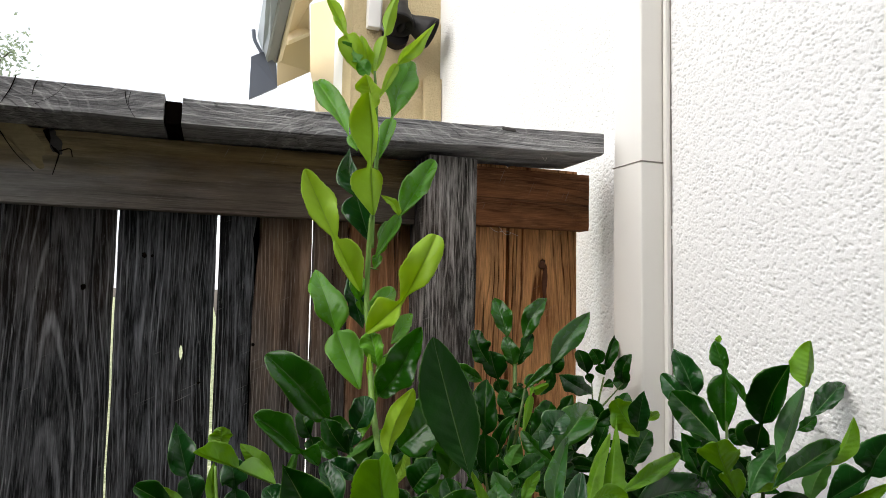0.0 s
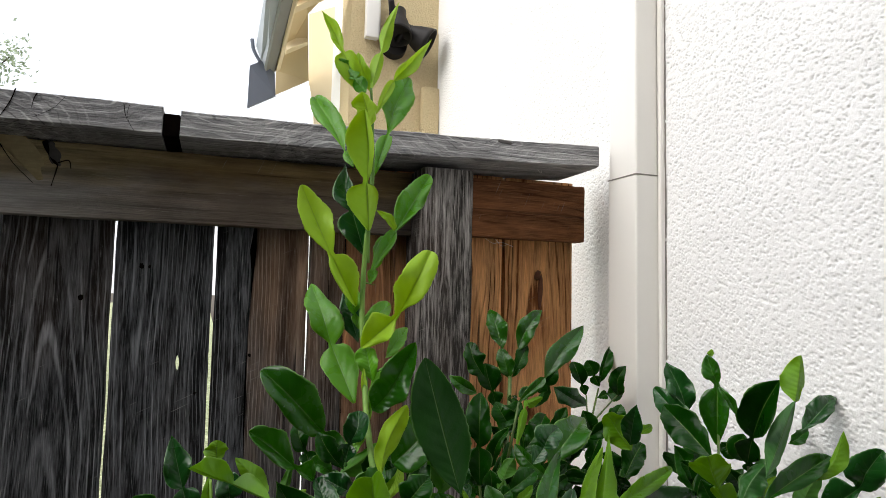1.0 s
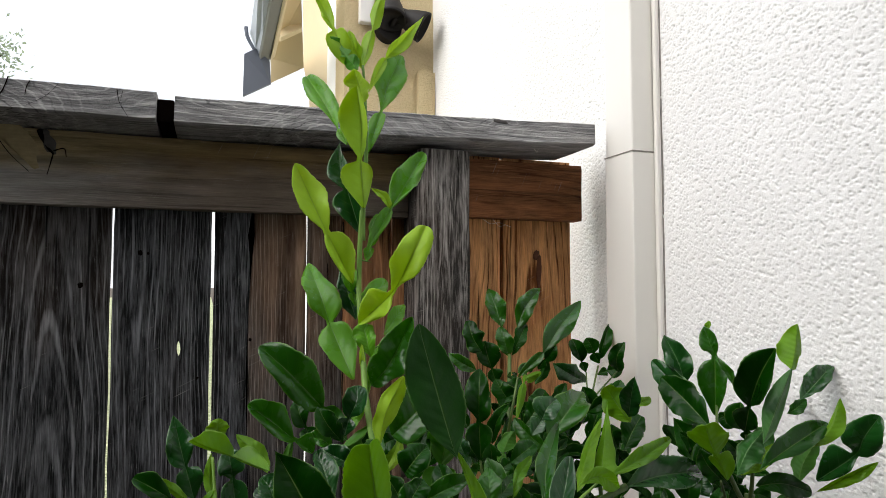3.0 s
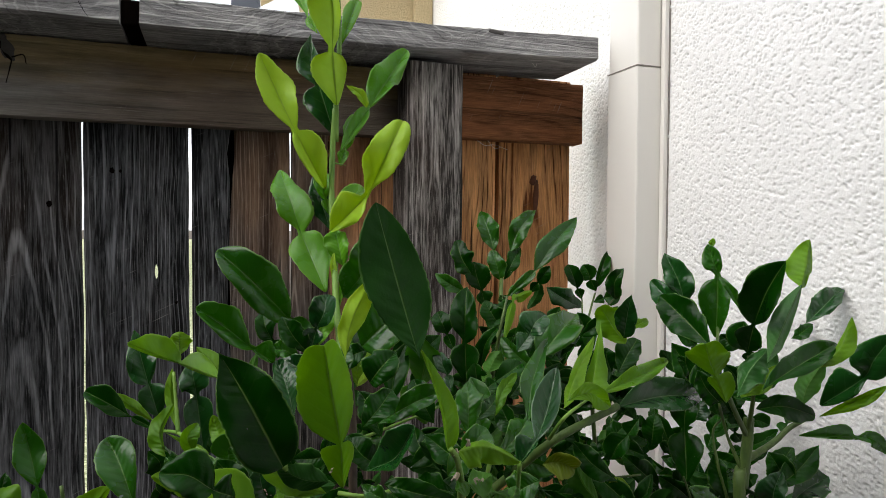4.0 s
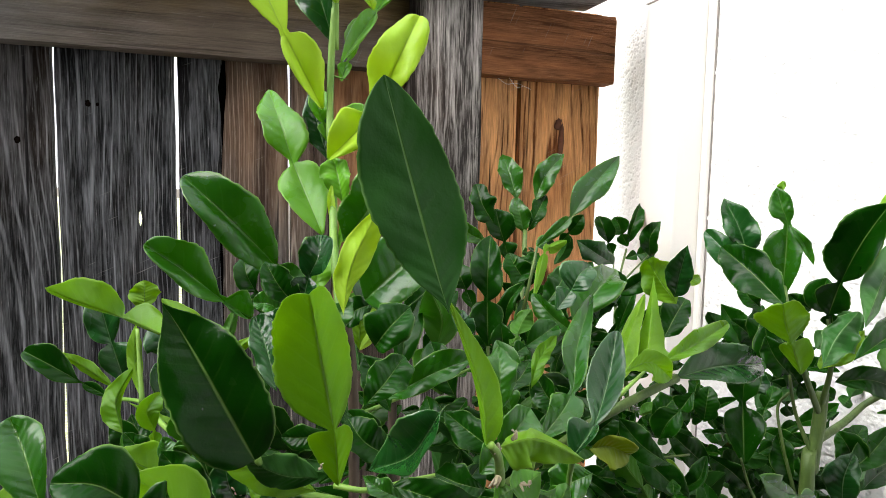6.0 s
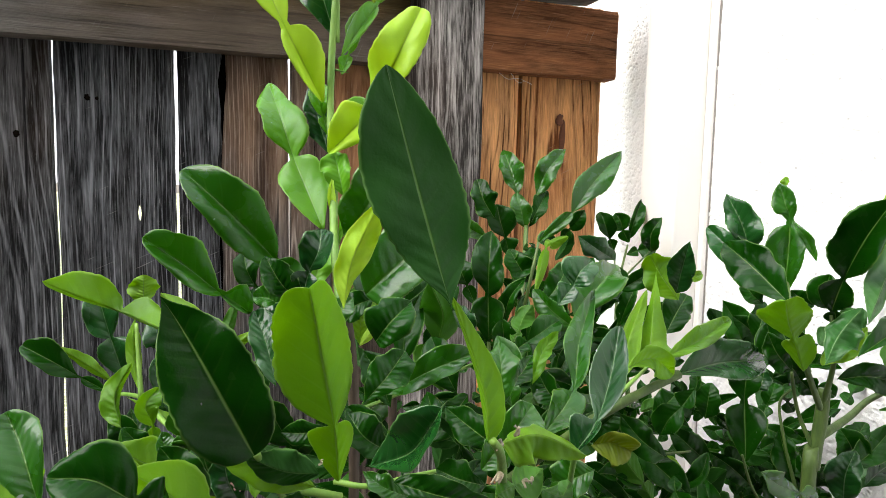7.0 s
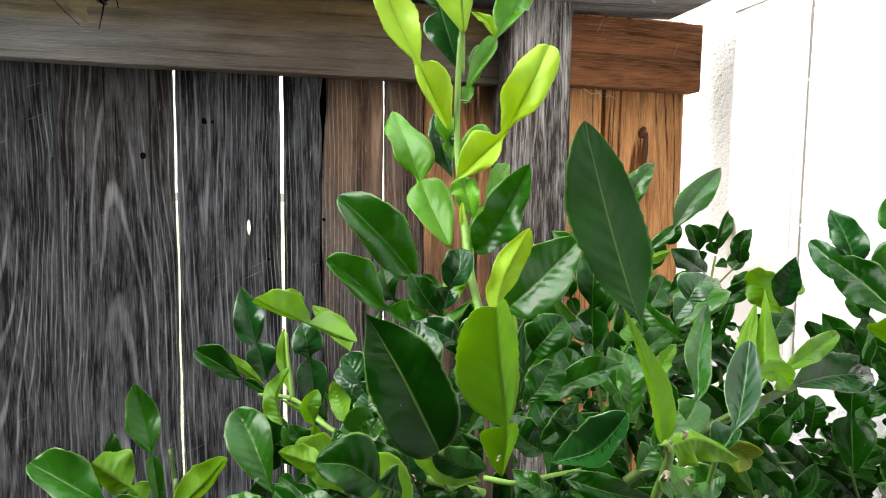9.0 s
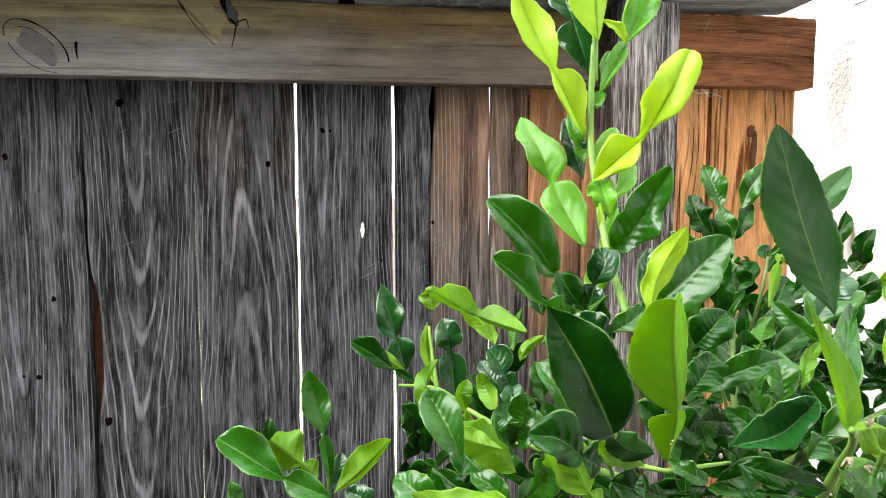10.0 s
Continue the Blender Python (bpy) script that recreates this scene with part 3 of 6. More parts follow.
timber("rail", (-2.34, -0.036, 1.699), (0.3095, -0.0025, 1.8045), RAIL_GREY, 1, "dark weathered horizontal fence rail", rough=0.001)
timber("rail", (0.402, -0.036, 1.7035), (0.6505, -0.0025, 1.8075), RAIL_RED, 2, "reddish-brown sheltered fence rail", rough=0.001)
timber("rail", (-2.34, -0.036, 0.25), (0.3095, -0.0025, 0.34), RAIL_GREY, 3, rough=0.001)
timber("rail", (0.402, -0.036, 0.25), (0.6505, -0.0025, 0.34), RAIL_RED, 4, rough=0.001)
timber("post", (0.311, -0.095, -0.2), (0.4005, -0.0025, 1.8055), WOOD_POST, 5, "grey weathered square fence post")
timber("post", (-2.10, -0.095, -0.2), (-2.01, -0.0025, 1.8025), WOOD_POST, 6)
timber("cap_board", (-2.36, -0.128, 1.8065), (-0.078, 0.022, 1.848), CAP_WOOD, 7, "silver-grey weathered cap board with growth rings", lambda x: 0.006 * (x + 0.078) * 0.5 + 0.001, 0.0012)
timber("cap_board", (-0.0545, -0.127, 1.8065), (0.6215, 0.022, 1.846), CAP_WOOD, 8, "silver-grey weathered cap board ending by the wall", lambda x: 0.0004 + 0.019 * max(0.0, (x + 0.05) / 0.67) ** 1.5, 0.0012)
part("cap_spacer", box((-0.0772, -0.114, 1.8095), (-0.0553, 0.012, 1.8415), 0.002), CRACK, FENCE, "near-black block filling the gap between cap boards")
# the near-black slips are added to keep bright sky out of the gaps
part("backing_slip", box((0.490, 0.0185, 0.15), (0.516, 0.030, 1.80), 0.002), CRACK, FENCE, "near-black slip added to shade an open joint")
part("backing_slip", box((0.040, 0.0185, 0.15), (0.075, 0.030, 1.80), 0.002), CRACK, FENCE, "near-black slip added to shade the gap of a split board")
part("backing_slip", box((-0.455, 0.0185, 0.9), (-0.405, 0.030, 1.60), 0.002), KNOT_RED, FENCE, "brown slip of wood behind a split board")
part("backing_slip", box((-0.412, 0.0185, 1.6655), (-0.360, 0.030, 1.79), 0.002), CRACK, FENCE, "near-black slip added to shade a knot hole")

# ---------------------------------------------------------------- citrus bushes
YARD = Vector((0.02, -0.97, 1.56))      # leaves turn their faces to the open yard


def blade_profile(s, peak, point):
    """Half width along the blade, 0 at both ends and 1 at the peak; point: under 0.6 a blunt tip, over 1 a drawn-out one."""
    q = s ** (math.log(0.5) / math.log(peak))
    return max(0.0, 1 - abs(2 * q - 1) ** 1.95) ** (1.0 if q < 0.5 else 1.0 + (point - 1.0) * (2 * q - 1) ** 0.6)


def wing_profile(s, waist):
    return 0.09 + (waist - 0.09) * s ** 3 + 0.91 * max(0.0, math.sin(math.pi * min(1.0, s ** 1.7))) ** 0.55


LEAF_COUNT = [0]


def blade(bush, spine, joint, wing, half, age, under=False, peak=None, point=None, calm=False, flat=28, into=None, lean=0):
    """A citrus leaf: an oval blade, often on a winged stalk.
    spine: points from the stalk to the tip; joint: index of the point where the stalk's wing ends and the blade begins.
    wing, half: widths on either side of the midrib as they show from the yard; each half hinges on the midrib to suit.
    under: its pale underside faces the yard. lean: 1 or -1 where the whole blade is turned about its length, flat degrees."""
    LEAF_COUNT[0] += 1
    rng = random.Random(LEAF_COUNT[0] * 7 + 1)
    path = [Vector(p) for p in spine]
    base = path[0].copy()
    steps = 24
    line = smooth_path(path, steps)
    arch, roll_over = rng.uniform(0.02, 0.11) * (0.6 if calm else 1.0), rng.uniform(-0.05, 0.05)
    length = (path[-1] - base).length
    for k, p in enumerate(line):      # blades bow along their length
        s = k / (len(line) - 1)
        p += (YARD - p).normalized() * length * (arch * math.sin(math.pi * s) + roll_over * math.sin(2 * math.pi * s)) * (-0.6 if under else 1)
    if joint:
        parts = [(line[:joint * steps + 1], wing, 0.0, 0.4, True), (line[joint * steps:], half, 0.4, 1.0, False)]
    else:
        parts = [(line, half, 0.0, 1.0, False)]
    waist = rng.uniform(0.16, 0.3)
    point = point or rng.uniform(0.6, 1.1)
    peak = peak or rng.uniform(0.42, 0.58)
    sign = -1 if under else 1
    lop = rng.uniform(-0.09, 0.09) * (0.5 if calm else 1.0)      # the two halves swell at different heights
    stations = []
    for pts, (wl, wr), v0, v1, is_wing in parts:
        n = 18 if is_wing else (60 if wl + wr > 0.028 else 40)
        full = max(wl, wr) / math.cos(radians(flat))
        tilt = [sign * math.acos(min(1.0, w / full)) for w in (wl, wr)]
        if lean:
            tilt = [abs(tilt[0]) * lean, -abs(tilt[1]) * lean]
        for k in range(n + (not is_wing)):
            s = k / n if is_wing else 0.5 - 0.5 * math.cos(math.pi * k / n)
            x = s * (len(pts) - 1)
            i = min(int(x), len(pts) - 2)
            c = pts[i].lerp(pts[i + 1], x - i)
            d = (pts[i + 1] - pts[i]).normalized()
            hw = []
            for shift in (lop, -lop):
                if is_wing:
                    w = full * wing_profile(s, waist)
                else:
                    w = full * blade_profile(s, min(0.75, max(0.22, peak + shift)), point) if 0 < k < n else 0.0006
                    if joint:
                        w = max(w, 0.22 * wing_full * (1 - 4 * s))
                hw.append(w)
            stations.append((c, d, hw, v0 + (v1 - v0) * s, tilt))
        wing_full = full
    wave_n, wave_p = rng.uniform(1.4, 3.0), rng.uniform(0, 6)
    wave_a, rumple = rng.uniform(0.14, 0.38), rng.uniform(0.20, 0.46)
    roll_edge, teeth = rng.uniform(-0.10, 0.65), rng.uniform(15, 22)
    nick = rng.uniform(0.16, 0.34)
    if calm:      # broad, flat, evenly grown blades
        wave_a, rumple, roll_edge, nick = 0.09, 0.16, 0.20, 0.08
    cols = (-1.0, -0.9, -0.68, -0.40, -0.12, 0.0, 0.12, 0.40, 0.68, 0.9, 1.0)
    bm = bmesh.new()
    uv = bm.loops.layers.uv.new("leaf")
    top, bot, at = [], [], {}
    thick = 0.00028
    for c, d, both, v, tilt in stations:
        t_row, b_row = [], []
        view = (YARD - c).normalized()
        view = (view - d * view.dot(d)).normalized()
        right = d.cross(view)
        for u in cols:
            a = abs(u)
            hw = both[0] if u < 0 else both[1]
            edge = 1.0
            if a > 0.85:
                edge = 1.0 + (0.042 * (abs(math.sin(math.pi * teeth * v)) - 0.6) + nick * noise.noise((v * 5.0, u * 3, wave_p)) + 0.03 * noise.noise((v * 24.0, u * 5, wave_p))) * (1 if a == 1 else 0.7)
            ang = tilt[0] if u < 0 else tilt[1]
            sway = wave_a * math.sin(wave_n * 6.28 * v + wave_p + (1.7 if u > 0 else 0)) * a * a + rumple * noise.noise((v * 5.0, u * 1.5, wave_p)) * a
            out = a * hw * math.cos(ang) * edge
            rise = a * hw * math.sin(ang) * (1.15 - 0.3 * a) + hw * sway * 0.8 - sign * roll_edge * hw * max(0.0, a - 0.45) ** 2
            if a < 0.2 and a > 0:
                rise += sign * 0.012 * hw      # the midrib lies in a groove
            p = c + right * (out if u > 0 else -out) + view * rise - base
            lift = view * sign * thick * (1 - 0.7 * a)
            x, y = bm.verts.new(p + lift), bm.verts.new(p - lift)
            at[x] = at[y] = (u * 0.5 + 0.5, v)
            t_row.append(x), b_row.append(y)
        top.append(t_row), bot.append(b_row)
    m = len(cols)
    for i in range(len(stations) - 1):
        for k in range(m - 1):
            bm.faces.new((top[i][k], top[i][k + 1], top[i + 1][k + 1], top[i + 1][k]))
            bm.faces.new((bot[i][k], bot[i + 1][k], bot[i + 1][k + 1], bot[i][k + 1])).material_index = 1
        bm.faces.new((top[i][0], top[i + 1][0], bot[i + 1][0], bot[i][0]))
        bm.faces.new((top[i][-1], bot[i][-1], bot[i + 1][-1], top[i + 1][-1]))
    bm.faces.new((*top[0], *bot[0][::-1]))
    bm.faces.new((*top[-1][::-1], *bot[-1]))
    for f in bm.faces:
        for l in f.loops:
            l[uv].uv = at[l.vert]
    bmesh.ops.recalc_face_normals(bm, faces=bm.faces[:])
    if into is not None:
        bm.transform(Matrix.Translation(base))
        into.append(bm)
        return None
    return part("leaf", bm, list(age), bush, smooth=True, at=base)


def leaf(bush, base, joint, tip, wing, width, twist, age, bend, under=False, peak=None, point=None, into=None, calm=False):
    """A leaf that is given by its ends, its full widths, a twist about its length and how far it bows."""
    rng = random.Random(LEAF_COUNT[0] * 11 + 3)
    base, tip = Vector(base), Vector(tip)
    if joint is None and peak is None and (tip - base).length > max(0.03, 1.5 * width) and rng.random() < 0.4:      # a stalk wing
        joint, wing = base.lerp(tip, rng.uniform(0.28, 0.42)), width * rng.uniform(0.5, 0.85)
    axis = (tip - base).normalized()
    view = (YARD - base).normalized()
    side = axis.cross(view).normalized()
    bow = (view * rng.uniform(0.2, 1.0) * (-1 if under else 1) + side * rng.uniform(-0.7, 0.7)) * bend * (tip - base).length
    start = Vector(joint) if joint is not None else base
    spine = [base] + ([start] if joint is not None else []) + [start.lerp(tip, 0.5) + bow, tip]
    turn = radians(twist + rng.uniform(-28, 28))

    def halves(w):
        return w / 2 * max(0.35, math.cos(0.35 + turn)) * 1.06, w / 2 * max(0.35, math.cos(0.35 - turn)) * 1.06

    return blade(bush, spine, 1 if joint is not None else 0, halves(wing) if joint is not None else None, halves(width), age, under, peak, point, calm, 22, into)


def stem(bush, points, r0, r1, material, name="branch", knots=0.12):
    base = Vector(points[0])
    bm = tube([Vector(p) - base for p in points], r0, r1, 10, 7, knots, LEAF_COUNT[0])
    return part(name, bm, material, bush, smooth=True, at=base)


def thorn(bush, p, d):
    p, d = Vector(p), Vector(d)
    part("thorn", tube([(0, 0, 0), d * 0.5, d], 0.0009, 0.0001, 6, 2), STEM_GREEN, bush, smooth=True, at=p)

front_bush = empty("citrus_bush", (0.12, -0.52, 0.0), "leafy green citrus bush with one tall pale shoot", "bush")
stem(front_bush, [(0.125, -0.530, 0.000), (0.130, -0.545, 0.600), (0.125, -0.560, 1.100), (0.126, -0.565, 1.354), (0.123, -0.572, 1.428), (0.119, -0.575, 1.455)], .0036, .0029, STEM_BROWN, "trunk")
stem(front_bush, [(0.119, -0.575, 1.453), (0.116, -0.570, 1.467), (0.119, -0.535, 1.496), (0.124, -0.500, 1.538), (0.125, -0.483, 1.574), (0.127, -0.476, 1.619), (0.130, -0.472, 1.654)], .0029, .0024, STEM_GREEN, "shoot")
stem(front_bush, [(0.130, -0.474, 1.626), (0.131, -0.472, 1.669), (0.134, -0.470, 1.714), (0.134, -0.462, 1.772), (0.133, -0.458, 1.800)], .0027, .0012, STEM_GREEN, "shoot")
stem(front_bush, [(0.175, -0.480, 0.000), (0.175, -0.480, 0.900), (0.172, -0.480, 1.357), (0.170, -0.480, 1.408), (0.168, -0.480, 1.450)], .0035, .0032, STEM_BROWN, "stake")
stem(front_bush, [(0.112, -0.600, 1.362), (0.068, -0.600, 1.378), (0.044, -0.570, 1.383), (0.021, -0.532, 1.388), (0.004, -0.490, 1.391), (-0.021, -0.430, 1.377)], .0024, .0013, STEM_GREEN, "branch")
stem(front_bush, [(0.004, -0.490, 1.391), (0.002, -0.480, 1.411), (0.000, -0.470, 1.435)], .0018, .0012, STEM_GREEN, "branch")
stem(front_bush, [(-0.040, -0.470, 0.000), (-0.060, -0.460, 0.700), (-0.079, -0.455, 1.271), (-0.080, -0.450, 1.305), (-0.085, -0.445, 1.344)], .0024, .0014, STEM_OLIVE, "branch")
stem(front_bush, [(0.171, -0.500, 1.271), (0.219, -0.510, 1.292), (0.254, -0.530, 1.327), (0.272, -0.560, 1.361), (0.289, -0.585, 1.388), (0.345, -0.580, 1.405)], .0042, .0030, STEM_OLIVE, "branch")
stem(front_bush, [(0.165, -0.680, 1.367), (0.154, -0.710, 1.410), (0.142, -0.735, 1.437), (0.136, -0.741, 1.446)], .0024, .0014, STEM_GREEN, "branch")
stem(front_bush, [(0.138, -0.530, 1.384), (0.176, -0.505, 1.385), (0.207, -0.500, 1.392), (0.229, -0.500, 1.400)], .0014, .0010, STEM_GREEN, "branch")
stem(front_bush, [(0.105, -0.620, 1.381), (0.120, -0.630, 1.381), (0.143, -0.620, 1.378), (0.175, -0.600, 1.370)], .0016, .0012, STEM_GREEN, "branch")
stem(front_bush, [(0.264, -0.610, 1.396), (0.259, -0.640, 1.421), (0.294, -0.613, 1.423)], .0016, .0010, STEM_GREEN, "branch")
stem(front_bush, [(0.181, -0.690, 1.421), (0.178, -0.690, 1.409), (0.181, -0.680, 1.386)], .0015, .0010, STEM_GREEN, "branch")
stem(front_bush, [(0.199, -0.690, 1.414), (0.203, -0.680, 1.396), (0.213, -0.660, 1.365)], .0015, .0010, STEM_GREEN, "branch")
stem(front_bush, [(0.065, -0.680, 1.425), (0.070, -0.660, 1.405), (0.084, -0.640, 1.380)], .0015, .0011, STEM_GREEN, "branch")
stem(front_bush, [(0.001, -0.620, 1.371), (0.008, -0.610, 1.350), (0.013, -0.600, 1.323)], .0016, .0012, STEM_OLIVE, "branch")
blade(front_bush, [(0.121, -0.474, 1.585), (0.097, -0.472, 1.632), (0.082, -0.471, 1.663), (0.067, -0.470, 1.696)], 1, (0.0063, 0.0168), (0.0136, 0.0162), YOUNG, peak=0.5, point=0.6)
blade(front_bush, [(0.121, -0.501, 1.549), (0.145, -0.521, 1.576), (0.157, -0.534, 1.603), (0.168, -0.549, 1.634)], 1, (0.0154, 0.0090), (0.0157, 0.0123), YOUNG, peak=0.6, point=0.45)
blade(front_bush, [(0.119, -0.489, 1.498), (0.105, -0.446, 1.546), (0.099, -0.425, 1.574), (0.090, -0.401, 1.606)], 1, (0.0145, 0.0160), (0.0152, 0.0163), TENDER, peak=0.45, point=0.8)
blade(front_bush, [(0.128, -0.459, 1.550), (0.122, -0.448, 1.575), (0.118, -0.438, 1.601)], 0, None, (0.0093, 0.0098), SHEEN)
blade(front_bush, [(0.129, -0.512, 1.520), (0.127, -0.506, 1.536), (0.124, -0.499, 1.552)], 0, None, (0.0119, 0.0085), TENDER, peak=0.55)
blade(front_bush, [(0.128, -0.518, 1.496), (0.139, -0.529, 1.512), (0.147, -0.539, 1.531), (0.155, -0.552, 1.557)], 0, None, (0.0167, 0.0134), MID, peak=0.5, point=0.6)
blade(front_bush, [(0.155, -0.458, 1.535), (0.170, -0.444, 1.549), (0.185, -0.430, 1.563)], 0, None, (0.0084, 0.0073), TENDER)
blade(front_bush, [(0.134, -0.475, 1.617), (0.164, -0.451, 1.660), (0.186, -0.435, 1.691), (0.210, -0.419, 1.726)], 1, (0.0081, 0.0049), (0.0170, 0.0102), TENDER, peak=0.5, point=0.6)
blade(front_bush, [(0.160, -0.460, 1.659), (0.155, -0.456, 1.672), (0.144, -0.450, 1.680)], 0, None, (0.0039, 0.0050), YOUNG)
blade(front_bush, [(0.131, -0.461, 1.634), (0.120, -0.449, 1.678), (0.114, -0.444, 1.699), (0.114, -0.439, 1.727)], 1, (0.0163, 0.0093), (0.0132, 0.0105), SHEEN, peak=0.28, point=1.5)
blade(front_bush, [(0.130, -0.480, 1.656), (0.125, -0.487, 1.699), (0.124, -0.494, 1.729), (0.118, -0.500, 1.765)], 1, (0.0194, 0.0100), (0.0203, 0.0057), YOUNG, under=True, peak=0.5, point=0.6)
blade(front_bush, [(0.114, -0.478, 1.715), (0.109, -0.458, 1.734), (0.101, -0.427, 1.767), (0.088, -0.390, 1.805)], 1, (0.0043, 0.0032), (0.0101, 0.0135), TENDER, peak=0.6, point=0.55)
blade(front_bush, [(0.135, -0.470, 1.709), (0.156, -0.439, 1.760), (0.169, -0.419, 1.797), (0.190, -0.400, 1.837)], 1, (0.0077, 0.0061), (0.0157, 0.0140), TENDER, peak=0.55, point=0.6)
blade(front_bush, [(0.141, -0.449, 1.777), (0.164, -0.428, 1.821), (0.184, -0.416, 1.846), (0.215, -0.400, 1.885)], 1, (0.0052, 0.0046), (0.0066, 0.0090), YOUNG, peak=0.4, point=1.1)
blade(front_bush, [(0.133, -0.459, 1.798), (0.145, -0.447, 1.841), (0.153, -0.439, 1.871), (0.167, -0.431, 1.906)], 1, (0.0067, 0.0050), (0.0052, 0.0075), YOUNG, under=True, peak=0.4, point=1.2)
blade(front_bush, [(0.124, -0.457, 1.794), (0.107, -0.444, 1.837), (0.098, -0.438, 1.859), (0.086, -0.430, 1.883)], 1, (0.0111, 0.0111), (0.0051, 0.0079), YOUNG, peak=0.4, point=1.2)
blade(front_bush, [(0.131, -0.470, 1.759), (0.125, -0.475, 1.774), (0.119, -0.480, 1.788)], 0, None, (0.0129, 0.0097), YOUNG, under=True)
leaf(front_bush, (0.125, -0.470, 1.791), None, (0.101, -0.450, 1.828), 0.000, 0.019, -20, TENDER, .2, True)
blade(front_bush, [(0.134, -0.450, 1.798), (0.128, -0.445, 1.820), (0.123, -0.440, 1.841)], 0, None, (0.0085, 0.0068), YOUNG)
blade(front_bush, [(0.101, -0.547, 1.458), (0.085, -0.527, 1.481), (0.058, -0.531, 1.511), (0.033, -0.535, 1.535)], 1, (0.0099, 0.0106), (0.0130, 0.0182), MID, peak=0.42, point=0.55)
blade(front_bush, [(0.067, -0.593, 1.463), (0.054, -0.597, 1.473), (0.038, -0.604, 1.488), (0.020, -0.612, 1.503)], 1, (0.0022, 0.0101), (0.0064, 0.0129), MID, peak=0.55, point=0.4)
blade(front_bush, [(0.032, -0.642, 1.466), (0.011, -0.619, 1.471), (-0.003, -0.625, 1.479), (-0.015, -0.632, 1.487)], 1, (0.0007, 0.0098), (0.0012, 0.0115), LIME, under=True, peak=0.45, point=0.9)
blade(front_bush, [(0.004, -0.464, 1.447), (0.004, -0.461, 1.466)], 0, None, (0.0098, 0.0094), LIME, under=True, peak=0.5, point=0.5)
blade(front_bush, [(-0.015, -0.420, 1.386), (-0.023, -0.416, 1.414), (-0.029, -0.413, 1.437), (-0.035, -0.410, 1.462)], 1, (0.0118, 0.0128), (0.0133, 0.0109), SHEEN, peak=0.4, point=1.1)
blade(front_bush, [(0.064, -0.681, 1.425), (0.049, -0.679, 1.456), (0.039, -0.677, 1.475), (0.032, -0.676, 1.487)], 0, None, (0.0176, 0.0167), OLD, peak=0.27, point=1.25, calm=True)
leaf(front_bush, (0.090, -0.670, 1.409), None, (0.061, -0.680, 1.425), 0.000, 0.015, 20, OLD, .1, True)
blade(front_bush, [(0.041, -0.525, 1.432), (0.032, -0.515, 1.447), (0.018, -0.503, 1.460)], 0, None, (0.0068, 0.0082), LIME, under=True)
blade(front_bush, [(-0.012, -0.501, 1.399), (-0.028, -0.495, 1.408), (-0.043, -0.492, 1.418), (-0.060, -0.490, 1.429)], 1, (0.0031, 0.0034), (0.0071, 0.0102), OLD, peak=0.6, point=0.5)
blade(front_bush, [(-0.016, -0.460, 1.394), (-0.032, -0.460, 1.408), (-0.048, -0.461, 1.420)], 0, None, (0.0033, 0.0048), LIME, under=True)
blade(front_bush, [(0.003, -0.484, 1.391), (-0.002, -0.474, 1.416), (-0.001, -0.467, 1.438)], 0, None, (0.0048, 0.0048), LIME, under=True)
blade(front_bush, [(-0.003, -0.525, 1.385), (-0.007, -0.517, 1.402), (0.002, -0.513, 1.420)], 0, None, (0.0086, 0.0020), LIME, under=True, peak=0.5)
blade(front_bush, [(0.001, -0.528, 1.367), (-0.003, -0.525, 1.385)], 0, None, (0.0030, 0.0033), MID)
blade(front_bush, [(0.022, -0.471, 1.369), (0.017, -0.466, 1.413), (0.015, -0.465, 1.426), (0.012, -0.462, 1.440)], 1, (0.0116, 0.0111), (0.0116, 0.0116), SHEEN)
blade(front_bush, [(-0.007, -0.680, 1.413), (-0.015, -0.668, 1.431), (-0.022, -0.659, 1.443)], 0, None, (0.0104, 0.0084), MID, peak=0.55, point=0.5, calm=True)
leaf(front_bush, (0.038, -0.730, 1.432), None, (0.008, -0.735, 1.448), 0.000, 0.019, 0, OLD, .15, point=0.5)
leaf(front_bush, (0.024, -0.630, 1.399), None, (-0.005, -0.620, 1.406), 0.000, 0.015, 20, LIME, .1, True)
blade(front_bush, [(-0.074, -0.548, 1.346), (-0.079, -0.545, 1.380), (-0.083, -0.542, 1.401), (-0.088, -0.540, 1.423)], 1, (0.0045, 0.0045), (0.0104, 0.0086), MID, peak=0.5, point=0.7)
blade(front_bush, [(-0.074, -0.549, 1.339), (-0.104, -0.540, 1.349), (-0.129, -0.532, 1.362), (-0.150, -0.526, 1.374)], 1, (0.0075, 0.0090), (0.0098, 0.0158), MID, peak=0.5, point=0.6)
blade(front_bush, [(-0.083, -0.537, 1.348), (-0.093, -0.535, 1.357), (-0.115, -0.530, 1.373)], 1, (0.0076, 0.0084), (0.0091, 0.0168), LIME, under=True, peak=0.5, point=0.3)
leaf(front_bush, (-0.131, -0.420, 1.318), None, (-0.132, -0.410, 1.348), 0.000, 0.015, 20, OLD, .1)
blade(front_bush, [(-0.072, -0.549, 1.342), (-0.052, -0.555, 1.360), (-0.035, -0.561, 1.381)], 0, None, (0.0125, 0.0044), LIME, under=True, peak=0.5, point=0.8)
leaf(front_bush, (-0.078, -0.440, 1.296), None, (-0.070, -0.430, 1.321), 0.000, 0.013, 0, SHEEN, .1)
leaf(front_bush, (-0.159, -0.420, 1.273), None, (-0.164, -0.420, 1.297), 0.000, 0.016, 10, MID, .1)
